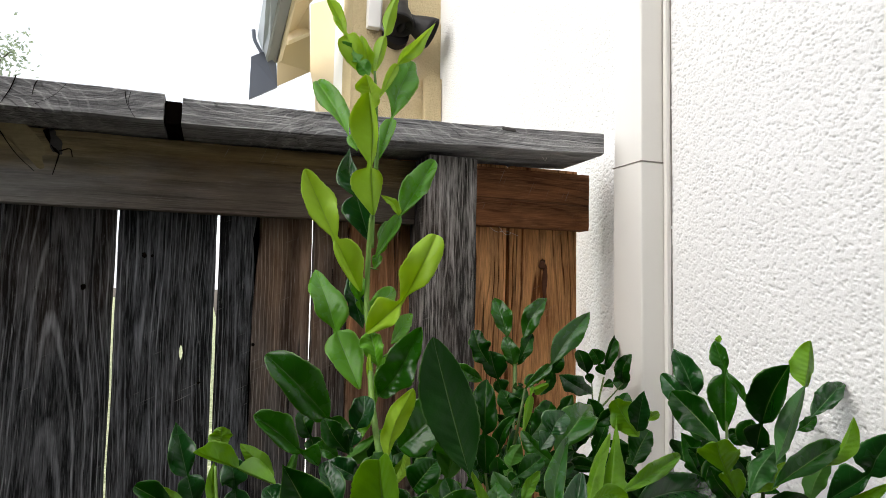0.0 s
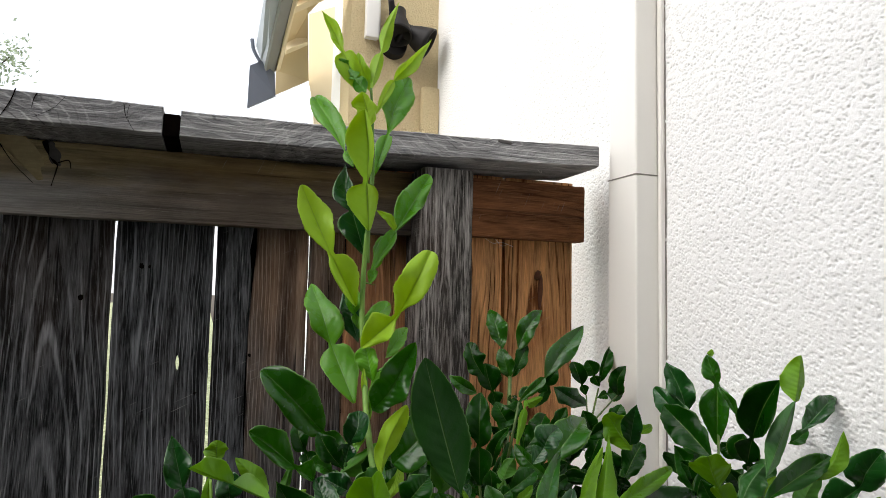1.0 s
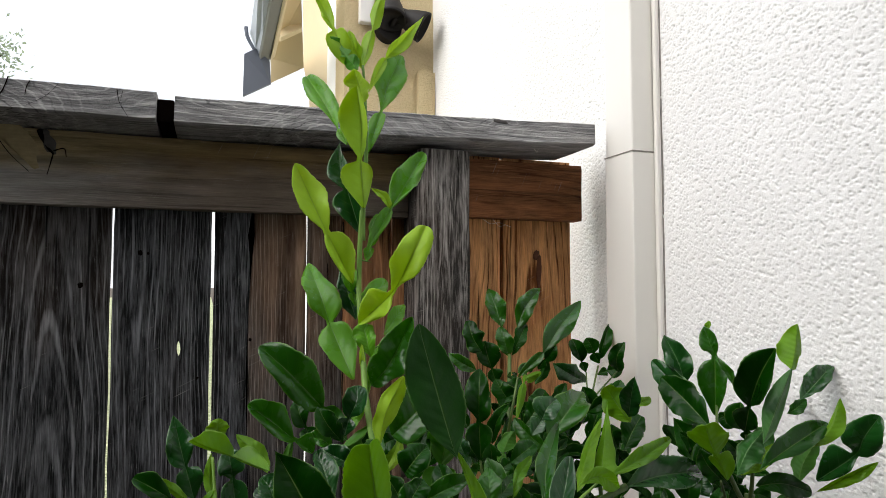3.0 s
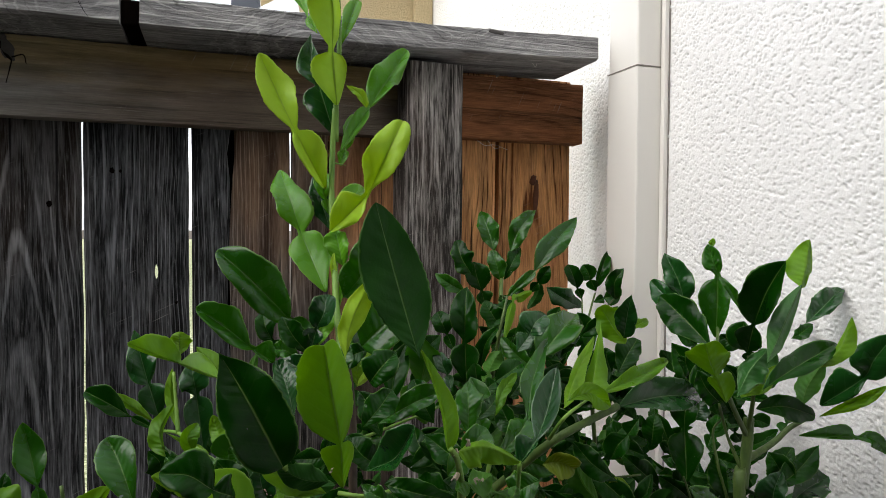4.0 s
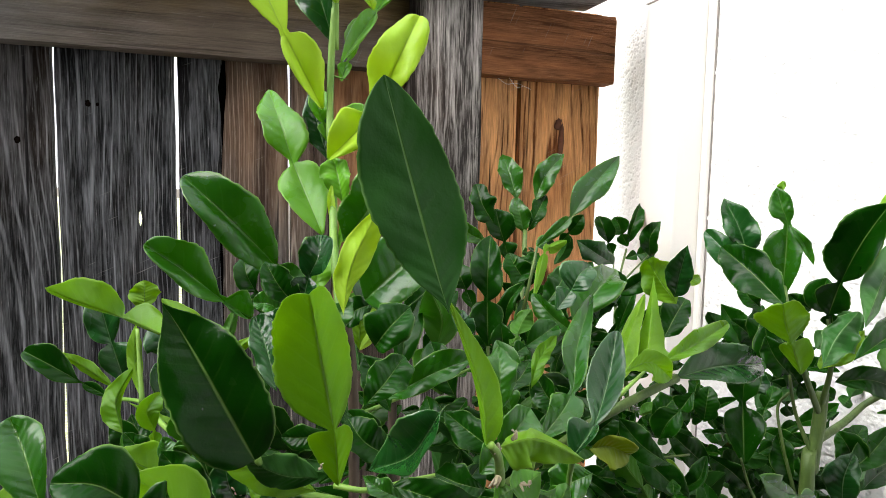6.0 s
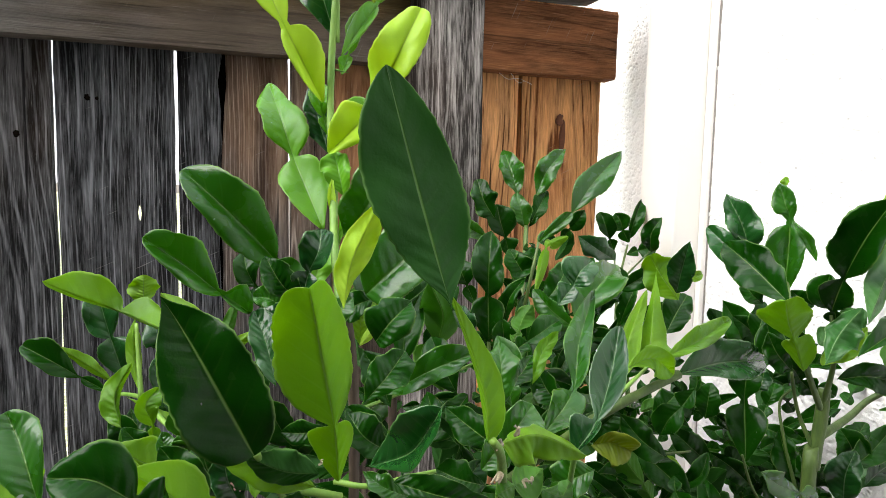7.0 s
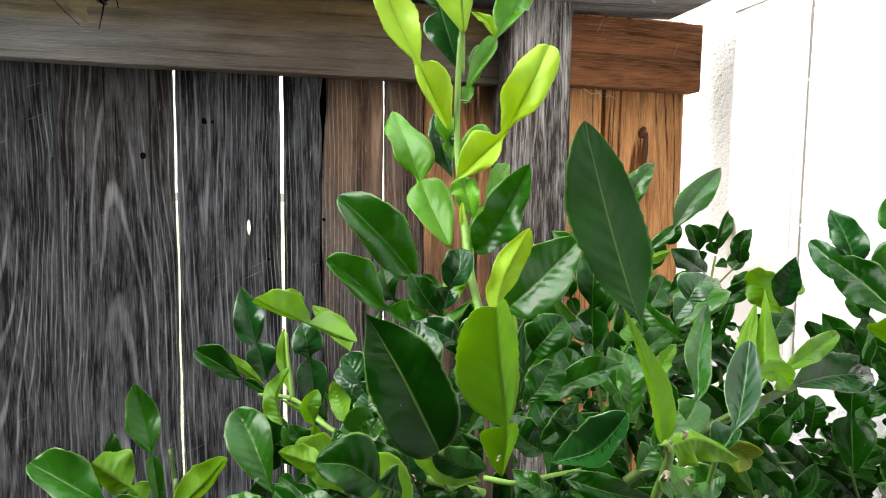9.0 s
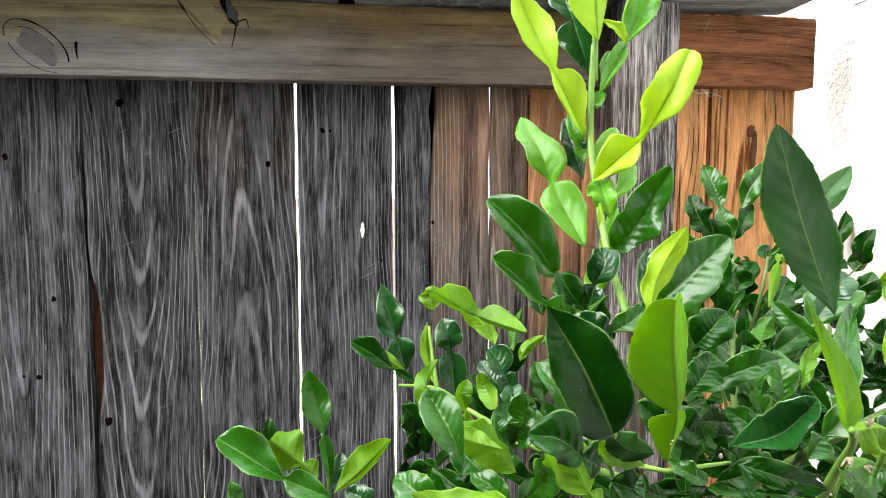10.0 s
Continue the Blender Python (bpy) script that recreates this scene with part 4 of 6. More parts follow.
leaf(front_bush, (-0.091, -0.450, 1.283), None, (-0.118, -0.440, 1.304), 0.000, 0.023, 10, MID, .1)
leaf(front_bush, (-0.045, -0.460, 1.285), None, (-0.067, -0.450, 1.297), 0.000, 0.020, 0, SHEEN, .1)
leaf(front_bush, (-0.009, -0.600, 1.353), None, (-0.033, -0.580, 1.366), 0.000, 0.021, 0, MID, .1)
leaf(front_bush, (0.020, -0.660, 1.384), None, (-0.028, -0.640, 1.382), 0.000, 0.020, 10, LIME, .2, True)
leaf(front_bush, (0.038, -0.600, 1.372), None, (0.004, -0.600, 1.402), 0.000, 0.025, 0, LIME, .1, True)
leaf(front_bush, (0.025, -0.640, 1.369), None, (0.006, -0.620, 1.382), 0.000, 0.014, 20, MID, .1)
leaf(front_bush, (0.052, -0.520, 1.393), None, (0.035, -0.500, 1.414), 0.000, 0.017, 0, SHEEN, .1)
leaf(front_bush, (0.037, -0.550, 1.395), None, (0.029, -0.530, 1.414), 0.000, 0.014, 10, LIME, .3, True)
leaf(front_bush, (0.039, -0.560, 1.372), None, (0.047, -0.550, 1.403), 0.000, 0.020, 0, MID, .1)
leaf(front_bush, (0.035, -0.600, 1.395), None, (0.044, -0.620, 1.420), 0.000, 0.020, 0, MID, .2)
leaf(front_bush, (0.037, -0.620, 1.363), None, (0.050, -0.640, 1.404), 0.000, 0.017, 0, MID, .1)
leaf(front_bush, (0.057, -0.600, 1.403), None, (0.048, -0.600, 1.439), 0.000, 0.015, 20, MID, .1)
leaf(front_bush, (0.064, -0.620, 1.410), None, (0.049, -0.610, 1.442), 0.000, 0.019, 0, OLD, .1)
leaf(front_bush, (0.061, -0.660, 1.393), None, (0.053, -0.660, 1.420), 0.000, 0.014, 0, SHEEN, .1)
leaf(front_bush, (0.090, -0.660, 1.399), None, (0.052, -0.680, 1.426), 0.000, 0.015, 0, LIME, .1, True)
leaf(front_bush, (0.053, -0.700, 1.396), None, (0.024, -0.710, 1.437), 0.000, 0.022, 10, LIME, .15, True)
leaf(front_bush, (0.047, -0.680, 1.407), None, (0.031, -0.680, 1.432), 0.000, 0.016, -10, OLD, .2)
leaf(front_bush, (0.074, -0.660, 1.380), None, (0.088, -0.660, 1.395), 0.000, 0.017, 0, MID, .1)
blade(front_bush, [(0.026, -0.504, 1.377), (0.012, -0.494, 1.382), (-0.005, -0.481, 1.389)], 0, None, (0.0018, 0.0032), LIME, under=True)
leaf(front_bush, (0.014, -0.550, 1.377), None, (0.019, -0.540, 1.412), 0.000, 0.014, 10, LIME, .2)
blade(front_bush, [(0.099, -0.666, 1.403), (0.094, -0.684, 1.434), (0.087, -0.694, 1.467), (0.082, -0.702, 1.492)], 1, (0.0112, 0.0063), (0.0196, 0.0109), LIME, under=True, peak=0.40, point=0.36, calm=True)
blade(front_bush, [(0.126, -0.594, 1.470), (0.145, -0.598, 1.488), (0.167, -0.604, 1.512)], 0, None, (0.0187, 0.0157), MID, peak=0.42, point=0.6, calm=True)
blade(front_bush, [(0.109, -0.622, 1.468), (0.112, -0.626, 1.492), (0.123, -0.634, 1.520)], 0, None, (0.0083, 0.0080), YOUNG, under=True, peak=0.6, point=0.7)
blade(front_bush, [(0.105, -0.540, 1.463), (0.111, -0.534, 1.480), (0.125, -0.528, 1.500)], 0, None, (0.0090, 0.0076), TENDER, peak=0.5, point=0.8)
blade(front_bush, [(0.088, -0.560, 1.456), (0.079, -0.556, 1.463), (0.070, -0.553, 1.464)], 0, None, (0.0051, 0.0070), MID, peak=0.5, point=0.4)
blade(front_bush, [(0.077, -0.623, 1.433), (0.074, -0.609, 1.449), (0.069, -0.595, 1.464)], 0, None, (0.0066, 0.0093), SHEEN, peak=0.55, point=0.5)
leaf(front_bush, (0.130, -0.560, 1.434), None, (0.145, -0.550, 1.462), 0.000, 0.015, 20, LIME, .3)
leaf(front_bush, (0.131, -0.590, 1.467), None, (0.114, -0.580, 1.454), 0.000, 0.016, 0, OLD, .3)
leaf(front_bush, (0.204, -0.500, 1.381), (0.197, -0.508, 1.417), (0.186, -0.520, 1.464), 0.032, 0.034, 0, MID, .1, True)
blade(front_bush, [(0.153, -0.547, 1.389), (0.147, -0.538, 1.407), (0.139, -0.529, 1.422)], 0, None, (0.0101, 0.0108), OLD)
blade(front_bush, [(0.142, -0.598, 1.382), (0.127, -0.597, 1.398), (0.116, -0.596, 1.410)], 0, None, (0.0083, 0.0083), OLD)
blade(front_bush, [(0.101, -0.716, 1.431), (0.111, -0.730, 1.440), (0.115, -0.740, 1.452), (0.116, -0.747, 1.461)], 0, None, (0.0106, 0.0040), SHEEN, peak=0.5, point=0.5, calm=True)
blade(front_bush, [(0.127, -0.576, 1.438), (0.137, -0.573, 1.450), (0.140, -0.567, 1.465)], 0, None, (0.0036, 0.0036), YOUNG, under=True)
leaf(front_bush, (0.113, -0.550, 1.381), None, (0.086, -0.540, 1.378), 0.000, 0.015, 0, OLD, .1)
leaf(front_bush, (0.194, -0.620, 1.387), None, (0.170, -0.600, 1.406), 0.000, 0.019, 0, OLD, .1)
leaf(front_bush, (0.190, -0.420, 1.401), None, (0.201, -0.420, 1.427), 0.000, 0.011, 0, OLD, .1)
blade(front_bush, [(0.055, -0.541, 1.424), (0.060, -0.542, 1.434), (0.070, -0.545, 1.442)], 0, None, (0.0039, 0.0043), LIME, under=True)
blade(front_bush, [(0.053, -0.530, 1.428), (0.057, -0.524, 1.442), (0.062, -0.519, 1.457)], 0, None, (0.0051, 0.0034), MID, under=True)
leaf(front_bush, (0.137, -0.640, 1.378), None, (0.117, -0.630, 1.389), 0.000, 0.011, 0, MID, .2)
leaf(front_bush, (0.170, -0.660, 1.388), None, (0.148, -0.650, 1.395), 0.000, 0.019, 0, OLD, .2)
leaf(front_bush, (0.166, -0.600, 1.358), None, (0.193, -0.600, 1.372), 0.000, 0.019, 0, OLD, .2)
leaf(front_bush, (0.033, -0.600, 1.391), None, (0.025, -0.600, 1.408), 0.000, 0.012, 10, MID, .2)
leaf(front_bush, (0.036, -0.600, 1.388), None, (0.042, -0.600, 1.404), 0.000, 0.013, -10, MID, .2)
leaf(front_bush, (0.015, -0.550, 1.378), None, (0.001, -0.550, 1.394), 0.000, 0.012, 0, OLD, .1)
leaf(front_bush, (0.063, -0.600, 1.363), None, (0.053, -0.600, 1.388), 0.000, 0.013, 0, SHEEN, .1)
leaf(front_bush, (0.067, -0.620, 1.378), None, (0.060, -0.610, 1.395), 0.000, 0.011, 20, LIME, .2, True)
leaf(front_bush, (0.059, -0.640, 1.387), None, (0.038, -0.660, 1.411), 0.000, 0.010, 10, LIME, .1, True)
blade(front_bush, [(0.116, -0.754, 1.493), (0.112, -0.751, 1.508), (0.106, -0.746, 1.533), (0.099, -0.741, 1.563)], 0, None, (0.0144, 0.0137), OLD, under=True, peak=0.62, point=0.8, calm=True, flat=33, lean=1)
blade(front_bush, [(0.135, -0.740, 1.445), (0.134, -0.738, 1.461), (0.129, -0.734, 1.479), (0.122, -0.730, 1.497)], 0, None, (0.0018, 0.0066), LIME, under=True, peak=0.30, point=1.3, calm=True)
blade(front_bush, [(0.142, -0.735, 1.442), (0.158, -0.732, 1.442), (0.180, -0.728, 1.430)], 0, None, (0.0028, 0.0092), LIME, under=True, peak=0.45, point=0.5)
leaf(front_bush, (0.143, -0.730, 1.421), None, (0.172, -0.710, 1.418), 0.000, 0.015, 0, MID, .2, True)
leaf(front_bush, (0.229, -0.660, 1.388), None, (0.211, -0.650, 1.375), 0.000, 0.021, 0, MID, .1)
blade(front_bush, [(0.255, -0.616, 1.380), (0.267, -0.618, 1.381), (0.280, -0.620, 1.375)], 0, None, (0.0073, 0.0125), FADED, peak=0.55, point=0.4)
blade(front_bush, [(0.199, -0.689, 1.412), (0.214, -0.682, 1.422), (0.228, -0.671, 1.438), (0.242, -0.657, 1.460)], 1, (0.0106, 0.0025), (0.0101, 0.0074), SHEEN, peak=0.5, point=0.6, calm=True)
blade(front_bush, [(0.208, -0.640, 1.398), (0.245, -0.610, 1.411), (0.266, -0.581, 1.431), (0.297, -0.548, 1.460)], 1, (0.0092, 0.0104), (0.0089, 0.0072), MID, peak=0.45, point=0.9)
blade(front_bush, [(0.261, -0.635, 1.426), (0.298, -0.588, 1.434), (0.356, -0.527, 1.454)], 0, None, (0.0055, 0.0077), LIME, under=True, peak=0.5)
blade(front_bush, [(0.306, -0.598, 1.418), (0.329, -0.570, 1.436), (0.363, -0.528, 1.470)], 0, None, (0.0078, 0.0117), LIME, under=True, peak=0.34, point=1.7)
blade(front_bush, [(0.314, -0.601, 1.423), (0.374, -0.562, 1.421), (0.445, -0.519, 1.425)], 0, None, (0.0090, 0.0073), LIME, peak=0.55, point=0.6)
blade(front_bush, [(0.349, -0.573, 1.402), (0.413, -0.543, 1.397), (0.486, -0.516, 1.387)], 0, None, (0.0182, 0.0148), SHEEN, peak=0.55, point=0.5, calm=True)
blade(front_bush, [(0.426, -0.479, 1.435), (0.413, -0.473, 1.454), (0.403, -0.467, 1.473)], 0, None, (0.0156, 0.0166), LIME, under=True, peak=0.5, point=0.4)
blade(front_bush, [(0.424, -0.478, 1.441), (0.420, -0.489, 1.465), (0.415, -0.502, 1.488)], 0, None, (0.0114, 0.0104), SHEEN, peak=0.45, point=1.1)
leaf(front_bush, (0.443, -0.460, 1.445), None, (0.475, -0.450, 1.453), 0.000, 0.011, 20, LIME, .1)
leaf(front_bush, (0.438, -0.450, 1.398), None, (0.477, -0.430, 1.429), 0.000, 0.028, 0, OLD, .1)
leaf(front_bush, (0.267, -0.630, 1.429), None, (0.324, -0.600, 1.412), 0.000, 0.017, 0, LIME, .2)
leaf(front_bush, (0.170, -0.700, 1.402), None, (0.203, -0.680, 1.396), 0.000, 0.015, 0, MID, .2, True)
leaf(front_bush, (0.260, -0.500, 1.372), None, (0.251, -0.480, 1.394), 0.000, 0.020, 0, MID, .1)
leaf(front_bush, (0.097, -0.560, 1.465), None, (0.109, -0.550, 1.502), 0.000, 0.021, 0, SHEEN, .1)
leaf(front_bush, (0.096, -0.560, 1.459), None, (0.077, -0.550, 1.487), 0.000, 0.019, 10, OLD, .1)
leaf(front_bush, (0.093, -0.600, 1.454), None, (0.118, -0.600, 1.470), 0.000, 0.016, 0, MID, .15)
leaf(front_bush, (0.098, -0.600, 1.451), None, (0.073, -0.590, 1.464), 0.000, 0.016, 0, SHEEN, .1)
leaf(front_bush, (0.052, -0.530, 1.401), None, (0.037, -0.520, 1.428), 0.000, 0.020, 0, SHEEN, .1)
leaf(front_bush, (0.053, -0.540, 1.386), None, (0.053, -0.530, 1.404), 0.000, 0.018, 0, SHEEN, .1)
leaf(front_bush, (0.059, -0.650, 1.413), None, (0.038, -0.640, 1.449), 0.000, 0.018, 10, MID, .1)
leaf(front_bush, (0.035, -0.600, 1.388), None, (0.049, -0.600, 1.413), 0.000, 0.020, -20, MID, .2)
leaf(front_bush, (0.055, -0.640, 1.389), None, (0.044, -0.640, 1.418), 0.000, 0.015, 20, OLD, .2)
leaf(front_bush, (0.126, -0.640, 1.430), None, (0.165, -0.660, 1.453), 0.000, 0.016, 0, MID, .1)
leaf(front_bush, (0.111, -0.660, 1.434), None, (0.132, -0.650, 1.453), 0.000, 0.018, 0, OLD, .1)
leaf(front_bush, (0.116, -0.660, 1.461), None, (0.132, -0.660, 1.478), 0.000, 0.022, 0, OLD, .15)
leaf(front_bush, (0.135, -0.570, 1.463), None, (0.137, -0.560, 1.503), 0.000, 0.020, 20, SHEEN, .1)
leaf(front_bush, (0.262, -0.560, 1.452), None, (0.293, -0.550, 1.480), 0.000, 0.024, 0, SHEEN, .1)
leaf(front_bush, (0.150, -0.700, 1.416), None, (0.177, -0.690, 1.437), 0.000, 0.018, 0, MID, .1)
leaf(front_bush, (0.114, -0.700, 1.416), None, (0.152, -0.710, 1.406), 0.000, 0.013, 0, OLD, .1)
leaf(front_bush, (0.110, -0.600, 1.416), None, (0.096, -0.580, 1.432), 0.000, 0.020, 0, OLD, .1)
leaf(front_bush, (0.103, -0.660, 1.381), None, (0.072, -0.660, 1.392), 0.000, 0.017, 0, OLD, .1)
leaf(front_bush, (0.077, -0.520, 1.451), None, (0.067, -0.500, 1.485), 0.000, 0.019, 0, OLD, .1)
leaf(front_bush, (0.081, -0.540, 1.422), None, (0.095, -0.530, 1.452), 0.000, 0.017, 0, OLD, .1)
leaf(front_bush, (0.061, -0.550, 1.406), None, (0.081, -0.540, 1.422), 0.000, 0.019, 0, OLD, .1)
leaf(front_bush, (0.177, -0.600, 1.413), None, (0.168, -0.580, 1.441), 0.000, 0.020, 0, OLD, .1)
leaf(front_bush, (0.195, -0.620, 1.408), None, (0.202, -0.600, 1.441), 0.000, 0.019, 10, MID, .1)
leaf(front_bush, (0.123, -0.660, 1.410), None, (0.106, -0.650, 1.426), 0.000, 0.018, 0, OLD, .15)
leaf(front_bush, (0.126, -0.485, 1.552), None, (0.158, -0.460, 1.587), 0.000, 0.023, 0, TENDER, .15)
leaf(front_bush, (0.128, -0.500, 1.493), None, (0.148, -0.480, 1.529), 0.000, 0.017, 15, TENDER, .15)
leaf(front_bush, (0.120, -0.520, 1.495), None, (0.122, -0.510, 1.533), 0.000, 0.007, 20, YOUNG, .1)
leaf(front_bush, (0.136, -0.465, 1.606), None, (0.153, -0.450, 1.654), 0.000, 0.014, -20, TENDER, .1)
leaf(front_bush, (0.127, -0.460, 1.563), None, (0.120, -0.440, 1.605), 0.000, 0.018, 10, TENDER, .1)

back_bush = empty("citrus_bush", (0.38, -0.30, 0.0), "dark green citrus shoots close to the fence", "bush")
stem(back_bush, [(0.360, -0.360, 0.000), (0.350, -0.370, 0.700), (0.308, -0.400, 1.281), (0.327, -0.360, 1.356), (0.376, -0.280, 1.422), (0.408, -0.220, 1.483)], .0050, .0028, STEM_OLIVE, "trunk")
stem(back_bush, [(0.307, -0.400, 1.368), (0.307, -0.430, 1.444), (0.320, -0.420, 1.481)], .0020, .0012, STEM_OLIVE, "branch")
stem(back_bush, [(0.299, -0.410, 1.308), (0.281, -0.410, 1.373), (0.280, -0.405, 1.413)], .0020, .0012, STEM_OLIVE, "branch")
stem(back_bush, [(0.550, -0.300, 0.000), (0.550, -0.300, 0.700), (0.489, -0.330, 1.284), (0.503, -0.280, 1.364), (0.546, -0.220, 1.409), (0.599, -0.160, 1.451)], .0035, .0014, STEM_OLIVE, "trunk")
stem(back_bush, [(0.547, -0.220, 1.409), (0.586, -0.200, 1.428), (0.608, -0.200, 1.447)], .0014, .0010, STEM_OLIVE, "branch")
stem(back_bush, [(0.539, -0.230, 1.396), (0.539, -0.220, 1.424), (0.550, -0.200, 1.448)], .0014, .0010, STEM_OLIVE, "branch")
blade(back_bush, [(0.407, -0.197, 1.520), (0.406, -0.179, 1.548), (0.403, -0.158, 1.578)], 0, None, (0.0137, 0.0152), MID, peak=0.5, point=1.0)
blade(back_bush, [(0.423, -0.214, 1.519), (0.441, -0.207, 1.550), (0.469, -0.203, 1.579)], 0, None, (0.0149, 0.0128), MID, peak=0.5, point=1.0)
blade(back_bush, [(0.322, -0.416, 1.480), (0.356, -0.414, 1.506), (0.380, -0.410, 1.534), (0.411, -0.407, 1.565)], 1, (0.0061, 0.0051), (0.0135, 0.0130), MID, peak=0.5, point=0.9)
leaf(back_bush, (0.326, -0.310, 1.496), None, (0.313, -0.290, 1.537), 0.000, 0.029, 0, OLD, .1)
leaf(back_bush, (0.406, -0.220, 1.480), None, (0.397, -0.210, 1.522), 0.000, 0.025, 0, MID, .1)
leaf(back_bush, (0.411, -0.220, 1.481), None, (0.441, -0.210, 1.526), 0.000, 0.021, 0, OLD, .1)
leaf(back_bush, (0.345, -0.310, 1.455), None, (0.332, -0.300, 1.511), 0.000, 0.036, 0, OLD, .1)
leaf(back_bush, (0.353, -0.340, 1.432), None, (0.334, -0.330, 1.466), 0.000, 0.029, 0, OLD, .1)
leaf(back_bush, (0.279, -0.410, 1.391), (0.279, -0.406, 1.431), (0.283, -0.400, 1.490), 0.028, 0.031, 0, OLD, .05)
leaf(back_bush, (0.302, -0.450, 1.439), (0.318, -0.437, 1.477), (0.344, -0.430, 1.487), 0.010, 0.012, 20, LIME, .1, True)
leaf(back_bush, (0.356, -0.360, 1.409), None, (0.399, -0.340, 1.450), 0.000, 0.030, 0, OLD, .1)
leaf(back_bush, (0.313, -0.500, 1.420), None, (0.290, -0.470, 1.448), 0.000, 0.021, 0, MID, .1)
leaf(back_bush, (0.341, -0.450, 1.419), None, (0.417, -0.400, 1.456), 0.000, 0.039, 0, MID, .2)
leaf(back_bush, (0.366, -0.450, 1.418), None, (0.404, -0.420, 1.440), 0.000, 0.021, 0, SHEEN, .1)
leaf(back_bush, (0.258, -0.500, 1.414), None, (0.285, -0.480, 1.437), 0.000, 0.019, 0, MID, .1, True)
leaf(back_bush, (0.255, -0.510, 1.409), None, (0.297, -0.500, 1.428), 0.000, 0.022, 0, OLD, .2)
leaf(back_bush, (0.229, -0.590, 1.411), None, (0.257, -0.570, 1.437), 0.000, 0.010, 20, LIME, .1)
leaf(back_bush, (0.251, -0.520, 1.370), None, (0.246, -0.500, 1.419), 0.000, 0.021, 0, MID, .1)
leaf(back_bush, (0.229, -0.550, 1.395), None, (0.265, -0.520, 1.408), 0.000, 0.016, 0, OLD, .1)
leaf(back_bush, (0.285, -0.500, 1.397), None, (0.315, -0.480, 1.413), 0.000, 0.018, 0, OLD, .1)
leaf(back_bush, (0.333, -0.340, 1.433), None, (0.370, -0.330, 1.466), 0.000, 0.026, 0, OLD, .1)
leaf(back_bush, (0.269, -0.400, 1.423), None, (0.257, -0.380, 1.462), 0.000, 0.023, 0, OLD, .1)
leaf(back_bush, (0.308, -0.330, 1.478), None, (0.275, -0.320, 1.499), 0.000, 0.017, 20, MID, .1)
leaf(back_bush, (0.220, -0.520, 1.415), None, (0.218, -0.500, 1.443), 0.000, 0.016, 0, SHEEN, .1)
leaf(back_bush, (0.243, -0.600, 1.399), None, (0.238, -0.580, 1.415), 0.000, 0.017, 0, OLD, .1)
leaf(back_bush, (0.622, -0.130, 1.457), None, (0.650, -0.120, 1.517), 0.000, 0.025, 20, OLD, .1)
leaf(back_bush, (0.608, -0.200, 1.445), None, (0.616, -0.210, 1.493), 0.000, 0.025, 0, OLD, .2)
leaf(back_bush, (0.601, -0.160, 1.455), None, (0.583, -0.150, 1.496), 0.000, 0.030, 0, OLD, .1)
leaf(back_bush, (0.549, -0.200, 1.448), None, (0.532, -0.190, 1.499), 0.000, 0.026, 0, OLD, .1)
leaf(back_bush, (0.511, -0.260, 1.442), None, (0.445, -0.280, 1.475), 0.000, 0.028, 0, SHEEN, .1)
leaf(back_bush, (0.584, -0.180, 1.440), None, (0.630, -0.180, 1.453), 0.000, 0.028, 0, OLD, .2)
leaf(back_bush, (0.523, -0.260, 1.401), None, (0.505, -0.260, 1.437), 0.000, 0.028, 0, OLD, .1)
leaf(back_bush, (0.551, -0.260, 1.414), None, (0.571, -0.260, 1.443), 0.000, 0.024, 0, OLD, .1)
leaf(back_bush, (0.528, -0.360, 1.380), None, (0.500, -0.360, 1.409), 0.000, 0.022, 0, OLD, .1)

side_bush = empty("citrus_bush", (0.53, -0.54, 0.0), "dark green citrus bush by the stucco wall", "bush")
stem(side_bush, [(0.530, -0.540, 0.000), (0.525, -0.545, 0.700), (0.507, -0.550, 1.271), (0.510, -0.550, 1.304), (0.515, -0.550, 1.342), (0.517, -0.550, 1.370)], .0064, .0050, STEM_OLIVE, "trunk")
stem(side_bush, [(0.514, -0.550, 1.329), (0.559, -0.540, 1.338), (0.581, -0.540, 1.351), (0.597, -0.550, 1.364)], .0034, .0022, STEM_OLIVE, "branch")
stem(side_bush, [(0.515, -0.550, 1.352), (0.486, -0.560, 1.388), (0.474, -0.555, 1.423), (0.524, -0.500, 1.451)], .0026, .0014, STEM_OLIVE, "branch")
stem(side_bush, [(0.516, -0.550, 1.356), (0.506, -0.565, 1.399), (0.499, -0.565, 1.435)], .0024, .0014, STEM_OLIVE, "branch")
stem(side_bush, [(0.510, -0.550, 1.319), (0.501, -0.540, 1.350), (0.480, -0.550, 1.387)], .0020, .0012, STEM_OLIVE, "branch")
stem(side_bush, [(0.502, -0.545, 1.279), (0.492, -0.540, 1.317), (0.492, -0.530, 1.352), (0.498, -0.535, 1.367)], .0016, .0010, STEM_OLIVE, "branch")
stem(side_bush, [(0.497, -0.530, 1.247), (0.480, -0.520, 1.276), (0.466, -0.520, 1.308)], .0014, .0010, STEM_OLIVE, "branch")
stem(side_bush, [(0.351, -0.500, 1.291), (0.389, -0.500, 1.307), (0.434, -0.495, 1.305)], .0014, .0010, STEM_OLIVE, "branch")
blade(side_bush, [(0.497, -0.505, 1.466), (0.485, -0.477, 1.476), (0.478, -0.450, 1.496)], 0, None, (0.0131, 0.0119), SHEEN, peak=0.55, point=0.7)
